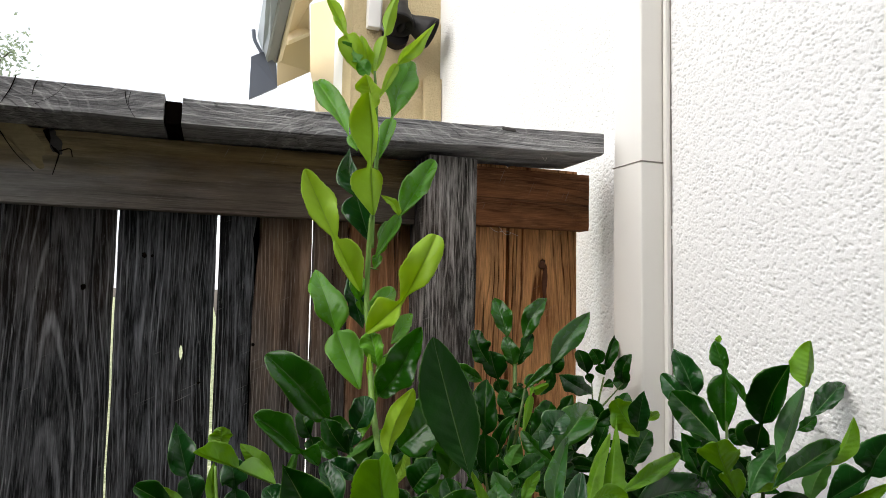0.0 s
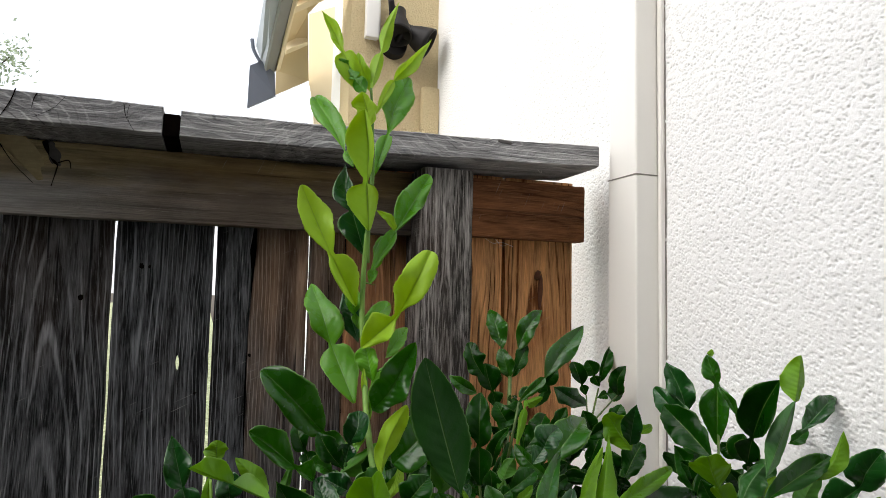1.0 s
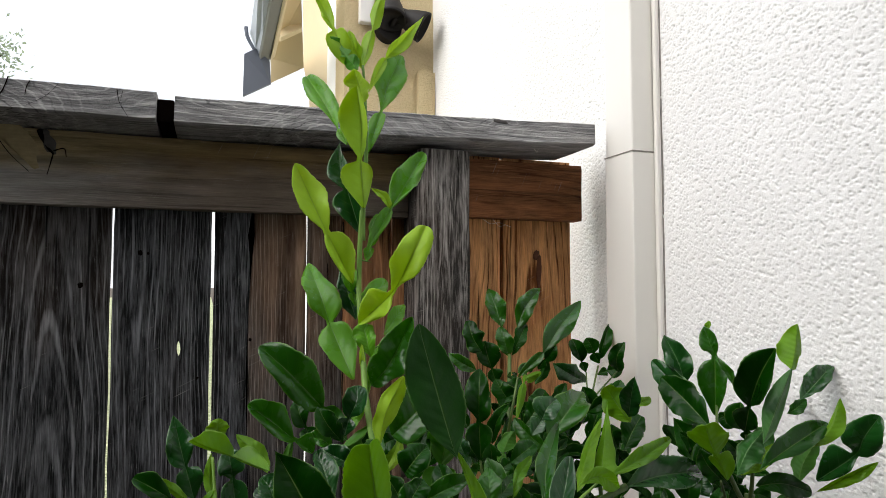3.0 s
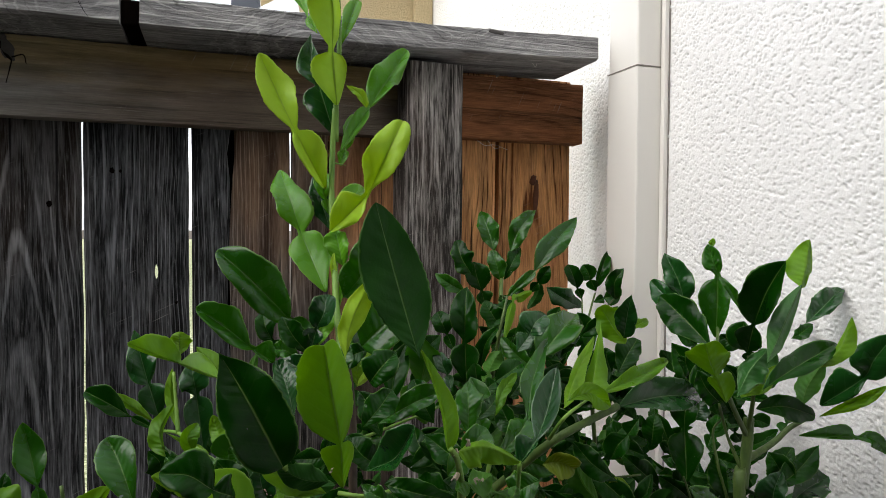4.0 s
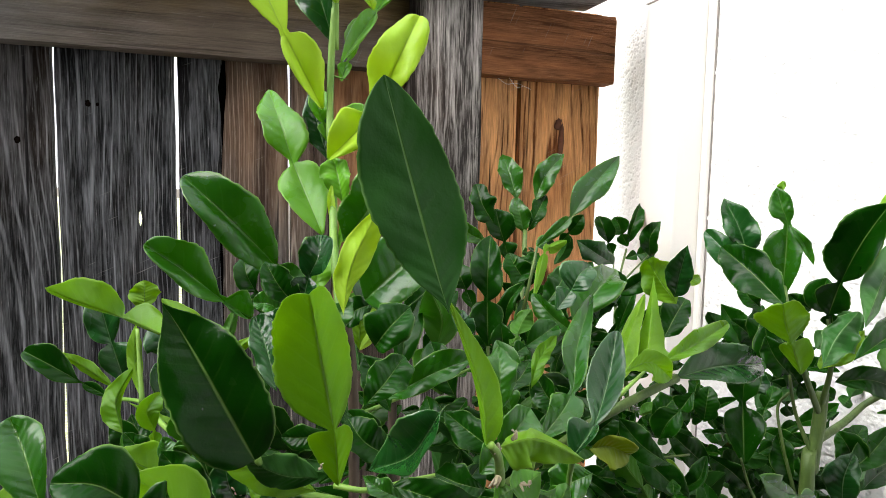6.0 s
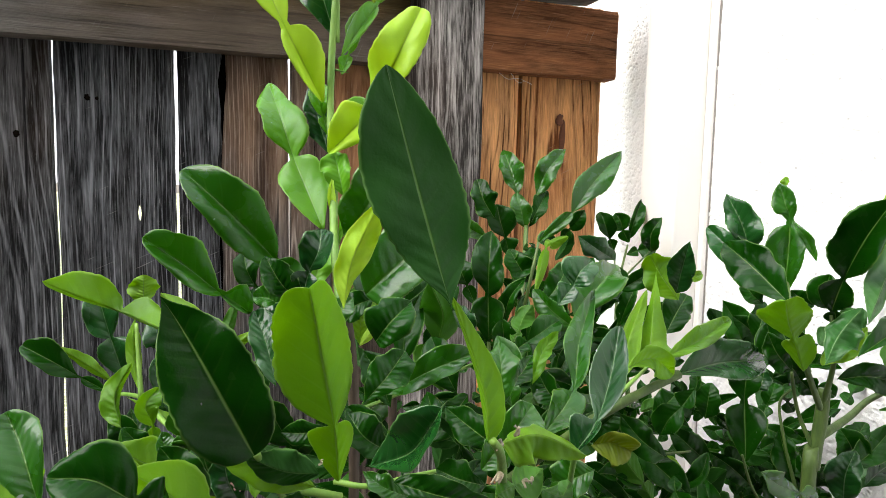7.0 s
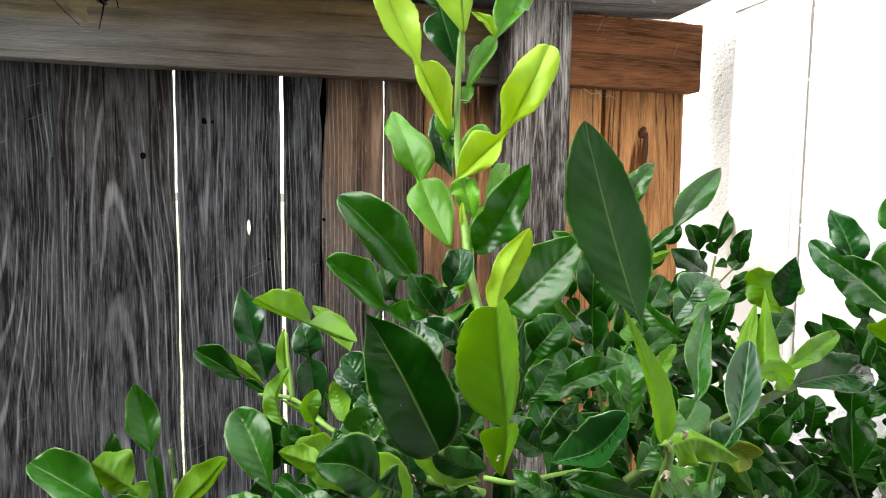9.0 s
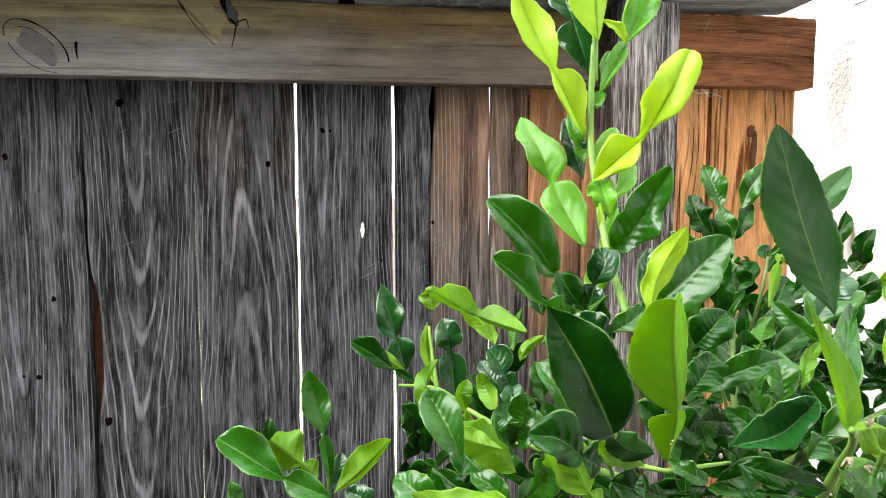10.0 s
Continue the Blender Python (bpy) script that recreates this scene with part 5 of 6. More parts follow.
blade(side_bush, [(0.492, -0.488, 1.475), (0.489, -0.480, 1.500), (0.480, -0.469, 1.527)], 0, None, (0.0119, 0.0160), SHEEN, peak=0.5, point=1.0)
blade(side_bush, [(0.446, -0.574, 1.448), (0.446, -0.541, 1.468), (0.443, -0.509, 1.487)], 0, None, (0.0159, 0.0164), OLD, peak=0.5, point=0.7)
blade(side_bush, [(0.522, -0.500, 1.440), (0.527, -0.496, 1.501), (0.523, -0.493, 1.519), (0.519, -0.489, 1.537)], 1, (0.0171, 0.0141), (0.0106, 0.0106), MID, peak=0.5, point=0.9)
leaf(side_bush, (0.523, -0.490, 1.534), None, (0.525, -0.490, 1.543), 0.000, 0.007, 0, LIME, .1)
blade(side_bush, [(0.534, -0.519, 1.471), (0.531, -0.510, 1.489), (0.524, -0.500, 1.505)], 0, None, (0.0035, 0.0052), MID)
blade(side_bush, [(0.494, -0.569, 1.439), (0.488, -0.582, 1.466), (0.484, -0.599, 1.497), (0.482, -0.619, 1.526)], 1, (0.0124, 0.0113), (0.0209, 0.0120), OLD, peak=0.5, point=0.8)
blade(side_bush, [(0.542, -0.583, 1.498), (0.555, -0.577, 1.519), (0.567, -0.570, 1.543)], 0, None, (0.0181, 0.0037), LIME, under=True, peak=0.5, point=0.7)
blade(side_bush, [(0.658, -0.472, 1.427), (0.676, -0.470, 1.432), (0.697, -0.467, 1.441)], 0, None, (0.0079, 0.0079), OLD)
blade(side_bush, [(0.452, -0.630, 1.444), (0.483, -0.616, 1.469), (0.523, -0.600, 1.503)], 0, None, (0.0115, 0.0053), SHEEN, under=True)
blade(side_bush, [(0.634, -0.511, 1.451), (0.664, -0.506, 1.466), (0.700, -0.500, 1.486)], 0, None, (0.0144, 0.0106), SHEEN, peak=0.55, point=0.5)
blade(side_bush, [(0.460, -0.618, 1.418), (0.511, -0.608, 1.432), (0.568, -0.599, 1.448)], 0, None, (0.0129, 0.0109), OLD, peak=0.6)
blade(side_bush, [(0.532, -0.613, 1.431), (0.557, -0.613, 1.449), (0.573, -0.610, 1.474)], 0, None, (0.0045, 0.0096), LIME, under=True)
blade(side_bush, [(0.441, -0.610, 1.412), (0.460, -0.604, 1.431), (0.484, -0.601, 1.448)], 0, None, (0.0092, 0.0125), SHEEN, under=True, peak=0.6, point=0.5)
blade(side_bush, [(0.551, -0.578, 1.384), (0.564, -0.574, 1.404), (0.588, -0.572, 1.426)], 0, None, (0.0108, 0.0092), MID, under=True)
blade(side_bush, [(0.470, -0.569, 1.394), (0.453, -0.574, 1.420), (0.443, -0.577, 1.435), (0.434, -0.581, 1.452)], 1, (0.0082, 0.0144), (0.0192, 0.0192), LIME, under=True, peak=0.5, point=0.3)
blade(side_bush, [(0.611, -0.550, 1.374), (0.621, -0.586, 1.408), (0.618, -0.600, 1.430), (0.616, -0.618, 1.455)], 1, (0.0192, 0.0096), (0.0175, 0.0153), SHEEN, peak=0.5, point=0.5)
blade(side_bush, [(0.598, -0.559, 1.366), (0.621, -0.583, 1.387), (0.636, -0.600, 1.404)], 0, None, (0.0033, 0.0077), LIME)
blade(side_bush, [(0.586, -0.547, 1.344), (0.652, -0.556, 1.338), (0.675, -0.559, 1.335), (0.700, -0.562, 1.315)], 1, (0.0121, 0.0029), (0.0076, 0.0076), MID)
blade(side_bush, [(0.562, -0.541, 1.291), (0.592, -0.539, 1.303), (0.628, -0.535, 1.326)], 0, None, (0.0128, 0.0128), OLD, point=1.1)
blade(side_bush, [(0.584, -0.540, 1.272), (0.616, -0.533, 1.281), (0.652, -0.528, 1.287)], 0, None, (0.0131, 0.0148), SHEEN)
leaf(side_bush, (0.588, -0.530, 1.286), None, (0.575, -0.520, 1.320), 0.000, 0.029, 0, OLD, .1)
blade(side_bush, [(0.502, -0.572, 1.386), (0.532, -0.578, 1.387), (0.562, -0.584, 1.377)], 0, None, (0.0100, 0.0121), OLD, peak=0.5, point=0.6)
blade(side_bush, [(0.469, -0.521, 1.303), (0.476, -0.509, 1.348), (0.481, -0.504, 1.368), (0.490, -0.500, 1.388)], 1, (0.0157, 0.0163), (0.0136, 0.0125), OLD)
leaf(side_bush, (0.499, -0.530, 1.380), None, (0.483, -0.520, 1.420), 0.000, 0.025, 0, OLD, .1)
blade(side_bush, [(0.503, -0.541, 1.288), (0.496, -0.536, 1.310), (0.491, -0.532, 1.332)], 0, None, (0.0105, 0.0094), OLD)
leaf(side_bush, (0.497, -0.570, 1.285), None, (0.402, -0.600, 1.337), 0.000, 0.019, 10, MID, .1)
leaf(side_bush, (0.562, -0.540, 1.260), None, (0.571, -0.540, 1.307), 0.000, 0.029, 0, SHEEN, .1)
leaf(side_bush, (0.575, -0.520, 1.298), None, (0.608, -0.520, 1.321), 0.000, 0.021, 0, OLD, .1)
leaf(side_bush, (0.492, -0.500, 1.402), None, (0.510, -0.490, 1.432), 0.000, 0.022, 0, OLD, .1)
leaf(side_bush, (0.505, -0.565, 1.428), None, (0.488, -0.570, 1.468), 0.000, 0.027, 0, OLD, .1)
leaf(side_bush, (0.534, -0.520, 1.432), None, (0.518, -0.510, 1.445), 0.000, 0.018, 0, OLD, .1)
leaf(side_bush, (0.498, -0.500, 1.432), None, (0.485, -0.490, 1.451), 0.000, 0.017, 0, OLD, .1)
leaf(side_bush, (0.404, -0.530, 1.374), None, (0.381, -0.520, 1.335), 0.000, 0.026, 0, OLD, .1)
blade(side_bush, [(0.461, -0.489, 1.287), (0.441, -0.485, 1.305), (0.422, -0.481, 1.322)], 0, None, (0.0122, 0.0122), OLD)
leaf(side_bush, (0.510, -0.490, 1.260), None, (0.468, -0.480, 1.294), 0.000, 0.024, 0, OLD, .1)
leaf(side_bush, (0.360, -0.560, 1.333), None, (0.321, -0.550, 1.369), 0.000, 0.021, 0, OLD, .1)
leaf(side_bush, (0.377, -0.530, 1.323), None, (0.398, -0.530, 1.292), 0.000, 0.017, 10, LIME, .1, True)
leaf(side_bush, (0.443, -0.500, 1.335), None, (0.447, -0.500, 1.366), 0.000, 0.021, 0, OLD, .1)
blade(side_bush, [(0.579, -0.417, 1.359), (0.565, -0.408, 1.387), (0.549, -0.399, 1.416)], 0, None, (0.0149, 0.0176), OLD, point=1.1)
leaf(side_bush, (0.551, -0.450, 1.380), None, (0.524, -0.440, 1.408), 0.000, 0.023, 0, OLD, .1)
leaf(side_bush, (0.513, -0.480, 1.349), None, (0.521, -0.480, 1.369), 0.000, 0.023, 0, SHEEN, .1)
leaf(side_bush, (0.387, -0.500, 1.342), None, (0.411, -0.500, 1.359), 0.000, 0.022, 0, OLD, .1)
leaf(side_bush, (0.477, -0.500, 1.323), None, (0.452, -0.500, 1.338), 0.000, 0.015, 0, OLD, .1)
leaf(side_bush, (0.451, -0.420, 1.391), None, (0.442, -0.420, 1.420), 0.000, 0.022, 0, OLD, .1)
leaf(side_bush, (0.482, -0.575, 1.399), None, (0.519, -0.580, 1.428), 0.000, 0.017, 0, LIME, .2, True)
leaf(side_bush, (0.483, -0.570, 1.414), None, (0.527, -0.570, 1.438), 0.000, 0.025, 0, SHEEN, .1, True)
blade(side_bush, [(0.498, -0.556, 1.394), (0.527, -0.556, 1.404), (0.559, -0.556, 1.416)], 0, None, (0.0098, 0.0082), OLD)
leaf(side_bush, (0.486, -0.545, 1.386), None, (0.463, -0.540, 1.418), 0.000, 0.023, 0, OLD, .1)
leaf(side_bush, (0.518, -0.540, 1.362), None, (0.492, -0.530, 1.390), 0.000, 0.022, 0, OLD, .1)


for p, d in (((0.119, -0.537, 1.495), (-0.015, -0.002, 0.001)), ((0.128, -0.478, 1.607), (0.010, -0.002, -0.002)), ((0.128, -0.474, 1.700), (0.009, 0.0, 0.003)), ((0.132, -0.505, 1.527), (0.012, -0.003, 0.004))):
    thorn(front_bush, p, d)


BUD = bark("dry_bud_skin", (0.10, 0.09, 0.04), (0.40, 0.34, 0.22), 300.0)


def fill(bush, count, lo, hi, seed, ages, joined=False):
    """The inner and lower leaves of a bush, between its branches; joined: as one mass deep inside it."""
    mass = [] if joined else None
    rng = random.Random(seed)
    lo, hi = Vector(lo), Vector(hi)
    done = 0
    while done < count:
        p = Vector([rng.uniform(a, b) for a, b in zip(lo, hi)])
        e = Vector([(2 * c - a - b) / (b - a) for a, b, c in zip(lo, hi, p)])
        if e.x ** 2 + e.y ** 2 + max(0, e.z) ** 2 > 1:
            continue
        d = Vector((rng.uniform(-1, 1), rng.uniform(-1, 0.4), rng.uniform(-0.4, 1.0))).normalized() * rng.uniform(0.036, 0.062)
        size = d.length
        winged = rng.random() < 0.6
        leaf(bush, p, p + d * 0.36 if winged else None, p + d * (1.25 if winged else 1), size * rng.uniform(0.24, 0.38), size * rng.uniform(0.34, 0.48), rng.uniform(-50, 50), rng.choice(ages), rng.uniform(0.05, 0.2), rng.random() < 0.2, into=mass)
        done += 1
    if joined:
        whole = bmesh.new()
        for bm in mass:
            me = bpy.data.meshes.new("leaf_piece")
            bm.to_mesh(me)
            bm.free()
            whole.from_mesh(me)
            bpy.data.meshes.remove(me)
        tagged(part("foliage", whole, list(ages[0]), bush, smooth=True), kind="stuff")


fill(front_bush, 120, (-0.03, -0.58, 1.18), (0.36, -0.34, 1.43), 11, (OLD, OLD, OLD, OLD, MID))
fill(front_bush, 60, (0.20, -0.56, 1.18), (0.44, -0.40, 1.38), 16, (OLD, OLD, OLD, MID))
fill(front_bush, 70, (-0.12, -0.72, 0.85), (0.38, -0.35, 1.24), 12, (OLD,), True)
fill(back_bush, 64, (0.29, -0.46, 1.05), (0.49, -0.22, 1.43), 13, (OLD,))
fill(back_bush, 60, (0.45, -0.38, 1.00), (0.63, -0.22, 1.36), 14, (OLD, OLD, SHEEN))
fill(side_bush, 46, (0.46, -0.58, 0.85), (0.68, -0.36, 1.24), 15, (OLD, OLD, MID))
fill(side_bush, 44, (0.44, -0.52, 1.10), (0.68, -0.36, 1.32), 17, (OLD, OLD, SHEEN))
fill(back_bush, 56, (0.31, -0.40, 1.28), (0.50, -0.22, 1.48), 18, (OLD,))


def bud(p, r, seed):
    """A pale dried scar or bud on a stalk."""
    bm = bmesh.new()
    bmesh.ops.create_icosphere(bm, subdivisions=2, radius=r)
    for v in bm.verts:
        v.co *= 1 + 0.5 * noise.noise(v.co * 400 + Vector((seed, 0, 0)))
        v.co.z *= 1.5
    part("bud", bm, BUD, front_bush, "pale dried leaf scar", smooth=True, at=p)


def dried_tip(p, d, length, seed, material):
    """A withered, curled stalk end with two or three pale prongs."""
    rng = random.Random(seed)
    p, d = Vector(p), Vector(d).normalized()
    for k in range(3):
        e = (d + Vector([rng.uniform(-0.7, 0.7) for _ in range(3)])).normalized() * length * rng.uniform(0.6, 1.0)
        bow = Vector([rng.uniform(-0.3, 0.3) for _ in range(3)]) * length
        part("dried_tip", tube([(0, 0, 0), e * 0.5 + bow, e], length * 0.13, length * 0.05, 7, 5, 0.6, seed + k), material, front_bush, "pale withered stalk end", smooth=True, at=p)


PINK_TIP = bark("pink_bud_skin", (0.42, 0.18, 0.12), (0.72, 0.52, 0.42), 260.0)
for k, (p, d, length, skin) in enumerate((((0.145, -0.739, 1.446), (0.1, -0.2, 0.6), 0.005, BUD), ((0.141, -0.738, 1.443), (-0.5, -0.3, 0.2), 0.005, BUD), ((0.153, -0.730, 1.425), (0.3, -0.4, 0.1), 0.004, BUD), ((0.143, -0.732, 1.430), (-0.4, -0.3, -0.4), 0.006, BUD), ((0.058, -0.662, 1.404), (0.0, -0.2, 1.0), 0.005, PINK_TIP), ((0.088, -0.691, 1.423), (0.0, -0.3, 0.6), 0.003, BUD), ((0.044, -0.614, 1.404), (0.3, -0.2, -0.3), 0.004, BUD))):
    dried_tip(p, d, length, 40 + k, skin)
for k, (p, r) in enumerate((((0.058, -0.660, 1.404), 0.003), ((0.132, -0.660, 1.402), 0.0026), ((0.148, -0.735, 1.445), 0.002), ((0.140, -0.738, 1.444), 0.0018), ((0.162, -0.720, 1.420), 0.0018), ((0.033, -0.620, 1.398), 0.0016))):
    bud(p, r * 0.4, k)
fill(front_bush, 50, (0.0, -0.55, 1.18), (0.42, -0.40, 1.37), 19, (OLD,), True)
fill(side_bush, 50, (0.47, -0.50, 1.20), (0.68, -0.34, 1.38), 20, (OLD,))

# ---------------------------------------------------------------- knots, nail holes and splits in the fence
def lump(name, centre, size, material, label, turn=0.0, seed=0):
    """A low uneven swelling, such as a knot in a board; size: half extents."""
    bm = bmesh.new()
    bmesh.ops.create_icosphere(bm, subdivisions=3, radius=1.0)
    rot = Matrix.Rotation(radians(turn), 3, 'Y')
    for v in bm.verts:
        k = 1 + 0.45 * noise.noise(v.co * 1.8 + Vector((seed, 0, 0)))
        v.co = rot @ Vector((v.co.x * size[0] * k, v.co.y * size[1], v.co.z * size[2] * k))
    return part(name, bm, material, FENCE, label, smooth=True, at=centre)


# spike knot and oval knot in the long rail, with the dark rims that have dried open
lump("knot", (-0.262, -0.0352, 1.788), (0.016, 0.0022, 0.050), KNOT_TAN, "tan spike knot across the rail", -40, 1)
lump("knot", (-0.222, -0.0350, 1.786), (0.008, 0.0026, 0.020), KNOT_DARK, "dark split end of the spike knot", -22, 2)
lump("knot", (-0.472, -0.0352, 1.735), (0.038, 0.0016, 0.019), KNOT_GREY, "grey oval knot in the rail", 38, 4)


def oval(centre, half, turn, k0, k1, n=14):
    """Points round part of an oval on the face of the rail."""
    out = []
    for k in range(n + 1):
        a = radians(k0 + (k1 - k0) * k / n)
        x, z = half[0] * math.cos(a), half[1] * math.sin(a)
        c, q = math.cos(radians(-turn)), math.sin(radians(-turn))
        out.append((centre[0] + x * c - z * q, -0.0362, centre[1] + x * q + z * c))
    return out


for half, k0, k1, r in (((0.046, 0.025), 20, 215, 0.0010), ((0.045, 0.024), 230, 330, 0.0007), ((0.034, 0.016), 60, 200, 0.0004), ((0.022, 0.009), 10, 300, 0.0004)):
    pts = oval((-0.472, 1.735), half, 38, k0, k1)
    part("crack", tube([Vector(p) - Vector(pts[0]) for p in pts], r, r * 0.6, 6, 3, 0.8, len(pts)), CRACK, FENCE, smooth=True, at=pts[0])
# knots in the boards
lump("knot", (0.572, -0.0008, 1.640), (0.0065, 0.0022, 0.009), KNOT_RED, "dark red knot with a resin streak", 10, 6)
lump("knot", (0.578, -0.0004, 1.610), (0.0045, 0.0012, 0.030), KNOT_RED, "", 4, 7)
lump("knot", (0.440, -0.124, 1.852), (0.020, 0.004, 0.0045), KNOT_DARK, "cracked knot on the cap board", 4, 8)
# raised black lumps; the shade of each nail hole is only in their colour
for k, (x, z, r) in enumerate(((-0.104, 1.633, 0.0042), (-0.183, 1.584, 0.0042), (-0.417, 1.211, 0.0062), (-0.483, 1.392, 0.0040), (-0.508, 1.280, 0.0042), (-0.528, 1.282, 0.0026), (-0.093, 1.632, 0.0026), (0.058, 1.497, 0.0030), (-0.020, 1.44, 0.0022), (-0.536, 1.592, 0.0048))):
    lump("nail_hole", (x, -0.0003, z), (r * 0.78, 0.0008, r * 0.9), CRACK, "", 0, 20 + k)
# long drying cracks
for k, (pts, r) in enumerate((
        ([(-0.2497, -0.1283, 1.849), (-0.2547, -0.1283, 1.832), (-0.2645, -0.1283, 1.812)], 0.0008),
        ([(-0.2259, -0.1283, 1.846), (-0.2292, -0.1283, 1.838), (-0.2310, -0.1283, 1.826)], 0.0006),
        ([(-0.1942, -0.1281, 1.845), (-0.2079, -0.1281, 1.828), (-0.2291, -0.1281, 1.814)], 0.00035),
        ([(-0.1256, -0.1283, 1.845), (-0.1220, -0.1283, 1.827), (-0.1115, -0.1283, 1.809)], 0.0005),
        ([(-0.1187, -0.1281, 1.844), (-0.1208, -0.1281, 1.830), (-0.1175, -0.1281, 1.819)], 0.0003),
        ([(-0.2928, -0.0364, 1.803), (-0.2699, -0.0366, 1.7683), (-0.2449, -0.0364, 1.7428)], 0.0007),
        ([(-0.234, -0.0350, 1.803), (-0.2252, -0.0350, 1.781), (-0.2158, -0.0350, 1.770)], 0.0036),
        ([(-0.2158, -0.0364, 1.770), (-0.2190, -0.0364, 1.755), (-0.2226, -0.0364, 1.7396)], 0.0009),
        ([(-0.2157, -0.0364, 1.7738), (-0.2028, -0.0364, 1.778), (-0.1994, -0.0364, 1.7668)], 0.0010),
        ([(-0.4224, -0.0362, 1.742), (-0.4230, -0.0362, 1.733), (-0.4215, -0.0362, 1.720)], 0.0016),
        ([(0.206, -0.0006, 1.69), (0.205, -0.0006, 1.55), (0.207, -0.0006, 1.40)], 0.0009),
        ([(0.180, -0.0006, 1.62), (0.181, -0.0006, 1.52), (0.179, -0.0006, 1.42)], 0.0007))):
    base = Vector(pts[0])
    part("crack", tube([Vector(p) - base for p in pts], r, r * 0.5, 6, 9, 0.6, k), CRACK, FENCE, smooth=True, at=base)
# cobweb strands under the rail and the cap
for k, pts in enumerate(([(0.455, -0.02, 1.702), (0.47, -0.02, 1.694), (0.49, -0.015, 1.697), (0.515, -0.012, 1.690)], [(0.470, -0.03, 1.701), (0.486, -0.022, 1.690), (0.50, -0.015, 1.693)], [(0.505, -0.12, 1.8135), (0.512, -0.118, 1.808), (0.516, -0.115, 1.8145)])):
    base = Vector(pts[0])
    web = part("cobweb", tube([Vector(p) - base for p in pts], 0.0004, 0.0003, 5, 4), CABLE_WHITE, None, smooth=True, at=base)
    tagged(web, "thin white cobweb strand hanging under the fence rail", "cobweb")


# ---------------------------------------------------------------- the far wing of the house, with eave and lamp
WING_Y, WING_X = 0.955, 0.395


def wing():
    house = empty("wall_wing", (WING_X, WING_Y, 0.0), "cream stucco wing of the house beyond the fence", "wall", kind="structure")
    part("wall_front", box((WING_X, WING_Y, -0.1), (WING_X + 0.52, WING_Y + 0.15, 3.2)), STUCCO_CREAM, house)
    # white in place of the wing's cream: the sunlight is in the colour
    part("wall_side", box((WING_X, WING_Y + 0.1502, -0.1), (WING_X + 0.15, 1.84, 3.2)), STUCCO, house, "side wall of the wing, coloured white to stand for sunlight on it")
    part("wall_foot", box((0.640, WING_Y - 0.030, -0.1), (0.6995, WING_Y - 0.0002, 2.30), 0.006), STUCCO_CREAM, house, "thicker cream plaster band low on the wall")
    eave = empty("roof_eave", (0.2, 1.3, 2.4), "blue-grey fascia and cream soffit of a low roof eave", "eave", kind="structure")
    part("fascia", plate([(0.115, 1.227, 2.466), (0.134, 1.224, 2.413), (0.151, 1.222, 2.373), (0.179, 0.894, 2.573), (0.123, 0.915, 2.573)], -0.012), FASCIA_LIT, eave, "fascia board, pale blue-grey for its lit face")
    part("fascia_return", plate([(0.151, 1.222, 2.373), (0.186, 1.250, 2.389), (0.220, 0.920, 2.593), (0.179, 0.894, 2.573)], -0.012), FASCIA_SHADED, eave)
    part("fascia_end", plate([(0.095, 1.243, 2.246), (0.188, 1.225, 2.296), (0.182, 1.221, 2.377), (0.135, 1.213, 2.411), (0.097, 1.229, 2.393)], -0.02), FASCIA_DARK, eave)
    part("drip_edge", tube([(0.100, 1.205, 2.480), (0.106, 1.205, 2.445), (0.128, 1.205, 2.405)], 0.007, 0.006, 8), FASCIA_DARK, eave)
    part("soffit", plate([(0.196, 1.316, 2.326), (0.308, 1.270, 2.381), (0.274, 1.095, 2.556), (0.356, 0.900, 2.609), (0.226, 0.948, 2.608), (0.191, 1.289, 2.409)], -0.012), TRIM_CREAM, eave)
    for rafter in ([(0.215, 1.202, 2.441), (0.287, 1.172, 2.476), (0.284, 1.152, 2.482), (0.218, 1.179, 2.450)], [(0.222, 1.053, 2.529), (0.374, 0.990, 2.606), (0.375, 0.967, 2.619), (0.224, 1.029, 2.543)]):
        part("rafter", plate(rafter, -0.03), TRIM_PALE, eave)
    part("rake_board", plate([(0.187, 1.239, 2.385), (0.202, 1.233, 2.396), (0.233, 0.915, 2.593), (0.218, 0.920, 2.593)], -0.015), TRIM_PALE, eave)
    part("pier", plate([(0.364, 1.317, 1.80), (0.463, 1.290, 1.80), (0.427, 1.233, 2.782), (0.411, 1.239, 2.782), (0.407, 1.250, 2.678), (0.304, 1.291, 2.643), (0.313, 1.309, 2.395), (0.333, 1.310, 2.304)], -0.05), TRIM_PALE, eave, "cream rendered pier under the eave")

wing()


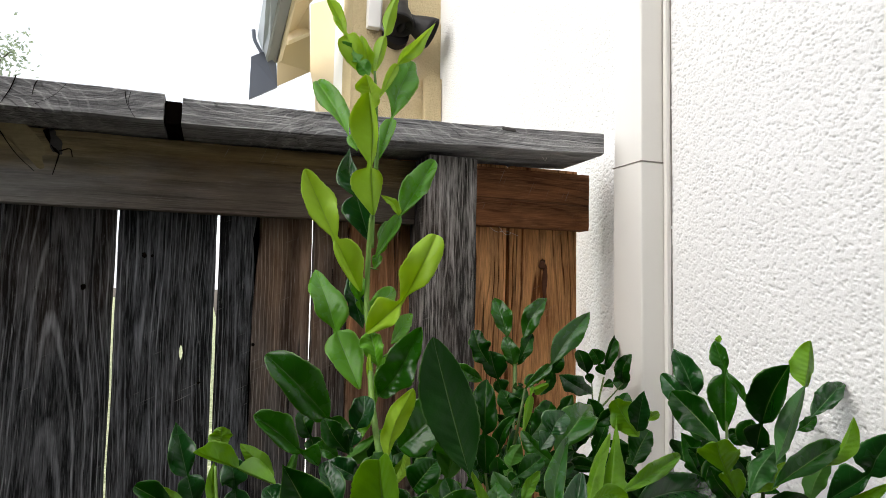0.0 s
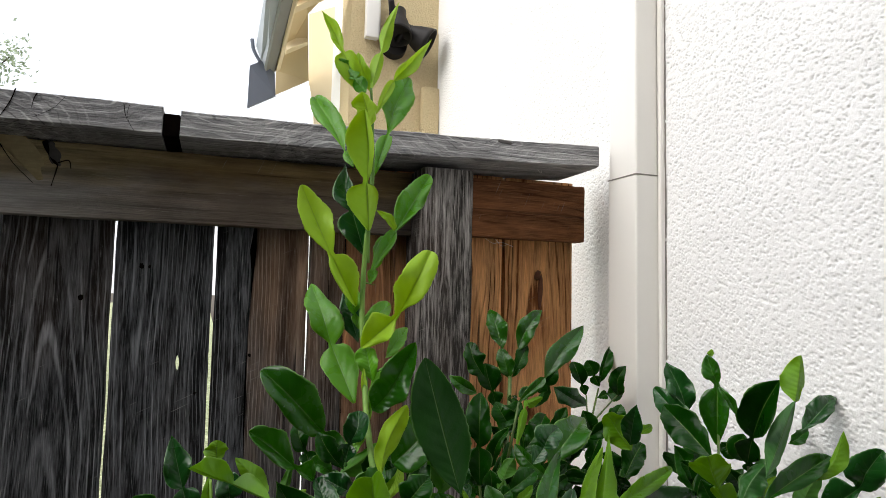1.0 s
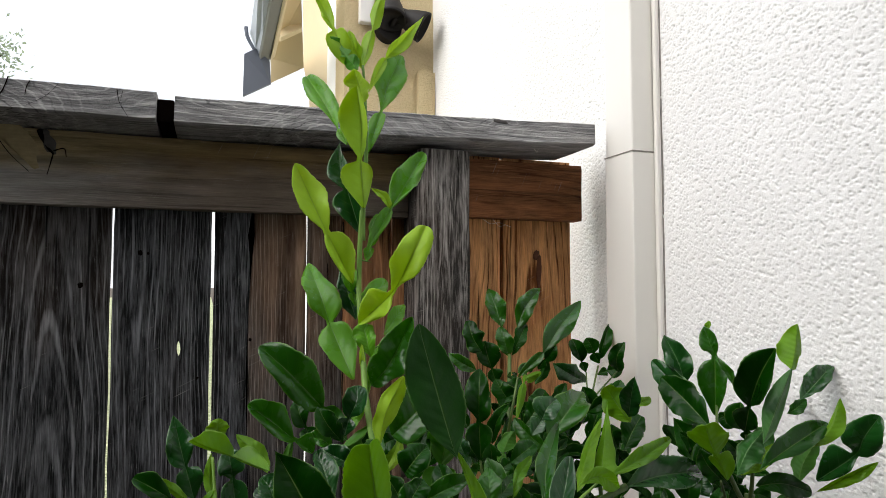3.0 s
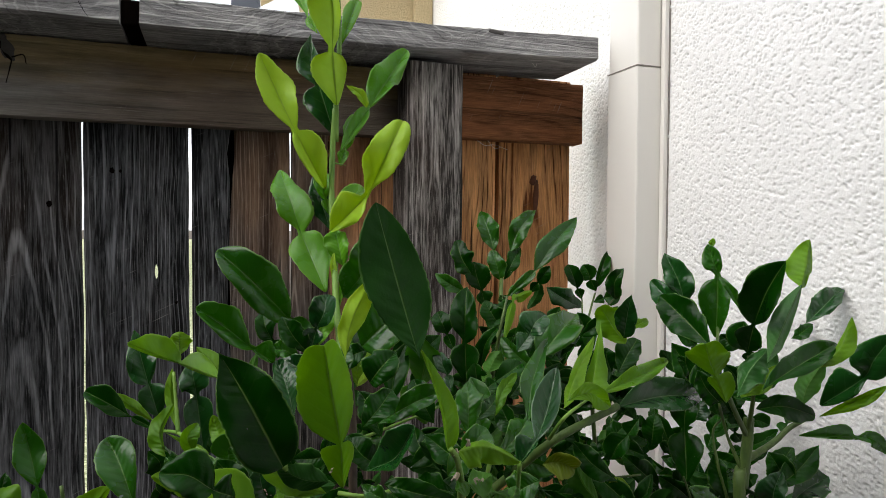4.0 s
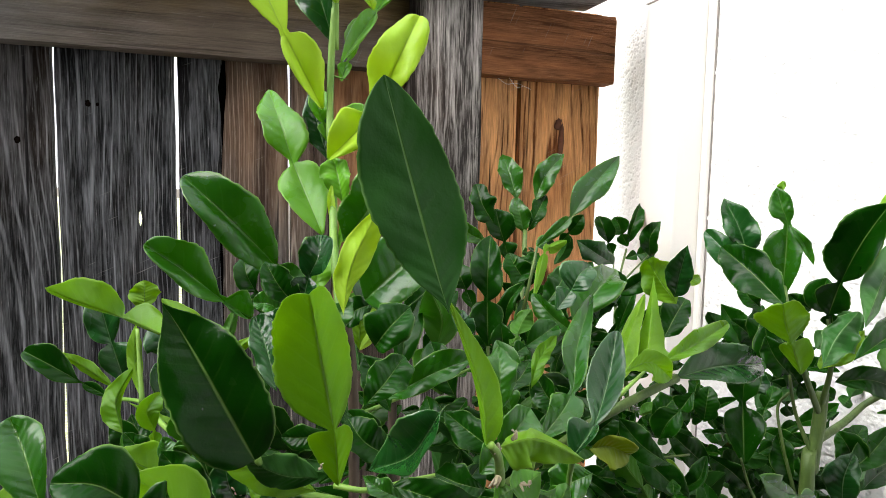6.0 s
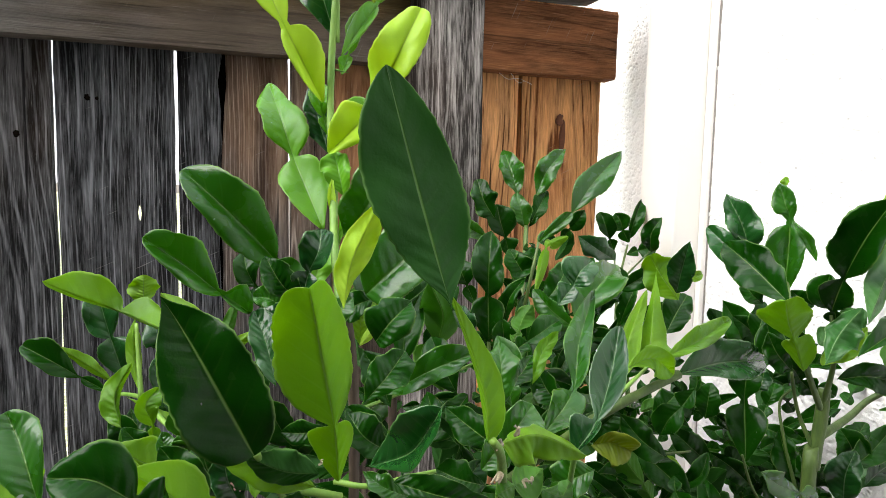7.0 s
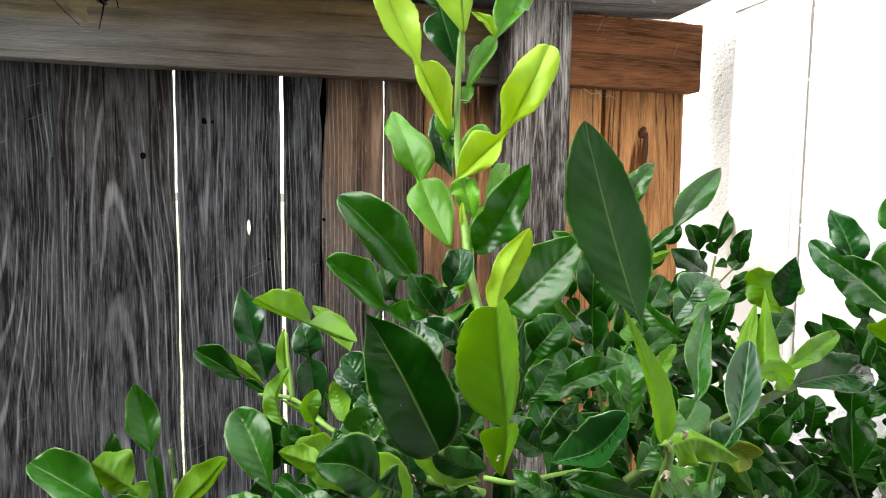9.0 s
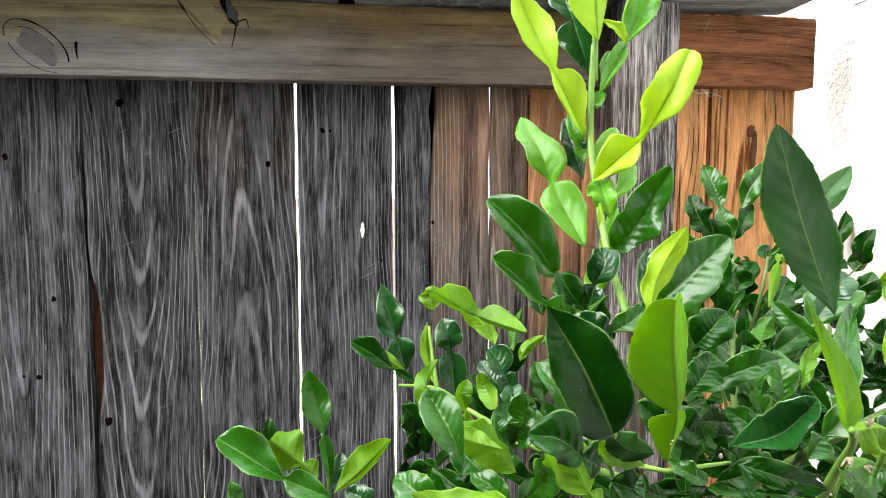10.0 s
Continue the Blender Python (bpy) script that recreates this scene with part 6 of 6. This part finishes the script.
def flood_lamp():
    lamp = empty("flood_lamp", (0.60, 0.95, 2.46), "dark bronze twin-head security flood lamp on a cream wall", "lamp")
    bm = bmesh.new()
    bmesh.ops.create_cone(bm, cap_ends=True, segments=24, radius1=0.045, radius2=0.040, depth=0.03, matrix=pose(0, 0, 0, 90))
    part("mount_plate", bm, LAMP_BLACK, lamp, smooth=False, at=(0.540, 0.938, 2.430))
    for at, aim in (((0.598, 0.885, 2.448), (0.75, -0.30, -0.45)), ((0.535, 0.885, 2.480), (-0.15, -0.30, -0.9))):
        bm = bmesh.new()
        rings = []
        for z, r in ((0.075, 0.018), (0.070, 0.027), (0.030, 0.032), (0.0, 0.045), (-0.045, 0.060), (-0.062, 0.063), (-0.062, 0.057), (-0.03, 0.05)):
            rings.append([bm.verts.new((r * math.cos(a), r * math.sin(a), z)) for a in (2 * math.pi * k / 28 for k in range(28))])
        for a, b in zip(rings, rings[1:]):
            for k in range(28):
                bm.faces.new((a[k], a[(k + 1) % 28], b[(k + 1) % 28], b[k]))
        bm.faces.new(rings[0][::-1])
        bm.faces.new(rings[-1])
        bm.transform(Matrix.Scale(0.82, 4))
        bm.transform(Vector(aim).to_track_quat('-Z', 'Y').to_matrix().to_4x4())
        bmesh.ops.recalc_face_normals(bm, faces=bm.faces[:])
        part("lamp_head", bm, LAMP_BLACK, lamp, smooth=True, at=at)
    part("swivel_arm", tube([(0.545, 0.925, 2.430), (0.550, 0.90, 2.450), (0.575, 0.882, 2.470)], 0.012, 0.010, 10), LAMP_BLACK, lamp, smooth=True)
    part("swivel_arm", tube([(0.540, 0.925, 2.440), (0.525, 0.91, 2.50), (0.512, 0.89, 2.56)], 0.012, 0.010, 10), LAMP_BLACK, lamp, smooth=True)
    conduit = tube([(0.486, 0.945, 3.1), (0.486, 0.945, 2.55), (0.487, 0.945, 2.46), (0.505, 0.942, 2.440), (0.530, 0.942, 2.43)], 0.006, 0.006, 10)
    tagged(part("cable", conduit, CABLE_WHITE, smooth=True), "white cable running down the wall to the lamp", "cable")
    part("downlight_pipe", box((0.440, 0.925, 2.44), (0.484, 0.9545, 3.1), 0.004), CABLE_WHITE, lamp, "white box duct beside the lamp")


flood_lamp()


# ---------------------------------------------------------------- a far tree over the fence
def far_tree():
    tree = empty("tree", (-4.6, 11.0, 0.0), "green leafy tree top far behind the fence", "tree")
    part("trunk", tube([(-4.6, 11.0, 0.0), (-4.5, 11.0, 2.0), (-4.3, 10.9, 4.0)], 0.16, 0.06, 10), STEM_BROWN, tree, smooth=True)
    rng = random.Random(5)
    tips = []
    for k in range(9):
        end = Vector((-4.4 + rng.uniform(-1.6, 1.25), 10.9 + rng.uniform(-1, 1), 4.6 + rng.uniform(-0.3, 1.0)))
        mid = Vector((-4.4, 10.95, 3.4)).lerp(end, 0.5) + Vector((0, 0, 0.2))
        part("limb", tube([(-4.4, 10.95, 3.2), mid, end], 0.035, 0.008, 6, 5), STEM_BROWN, tree, smooth=True)
        tips += [mid, end, mid.lerp(end, 0.6)]
    bm = bmesh.new()
    uv = bm.loops.layers.uv.new("leaf")
    for _ in range(4200):
        c = rng.choice(tips) + Vector([rng.gauss(0, 0.17) for _ in range(3)])
        d = Vector([rng.gauss(0, 1) for _ in range(3)]).normalized() * 0.046
        s = d.cross(Vector([rng.gauss(0, 1) for _ in range(3)])).normalized() * 0.021
        f = bm.faces.new([bm.verts.new(c + q) for q in (-d, s, d, -s)])
        for l, q in zip(f.loops, ((0.5, 0), (1, 0.5), (0.5, 1), (0, 0.5))):
            l[uv].uv = q
    tagged(part("crown", bm, TREE_LEAF, tree), kind="stuff")


far_tree()
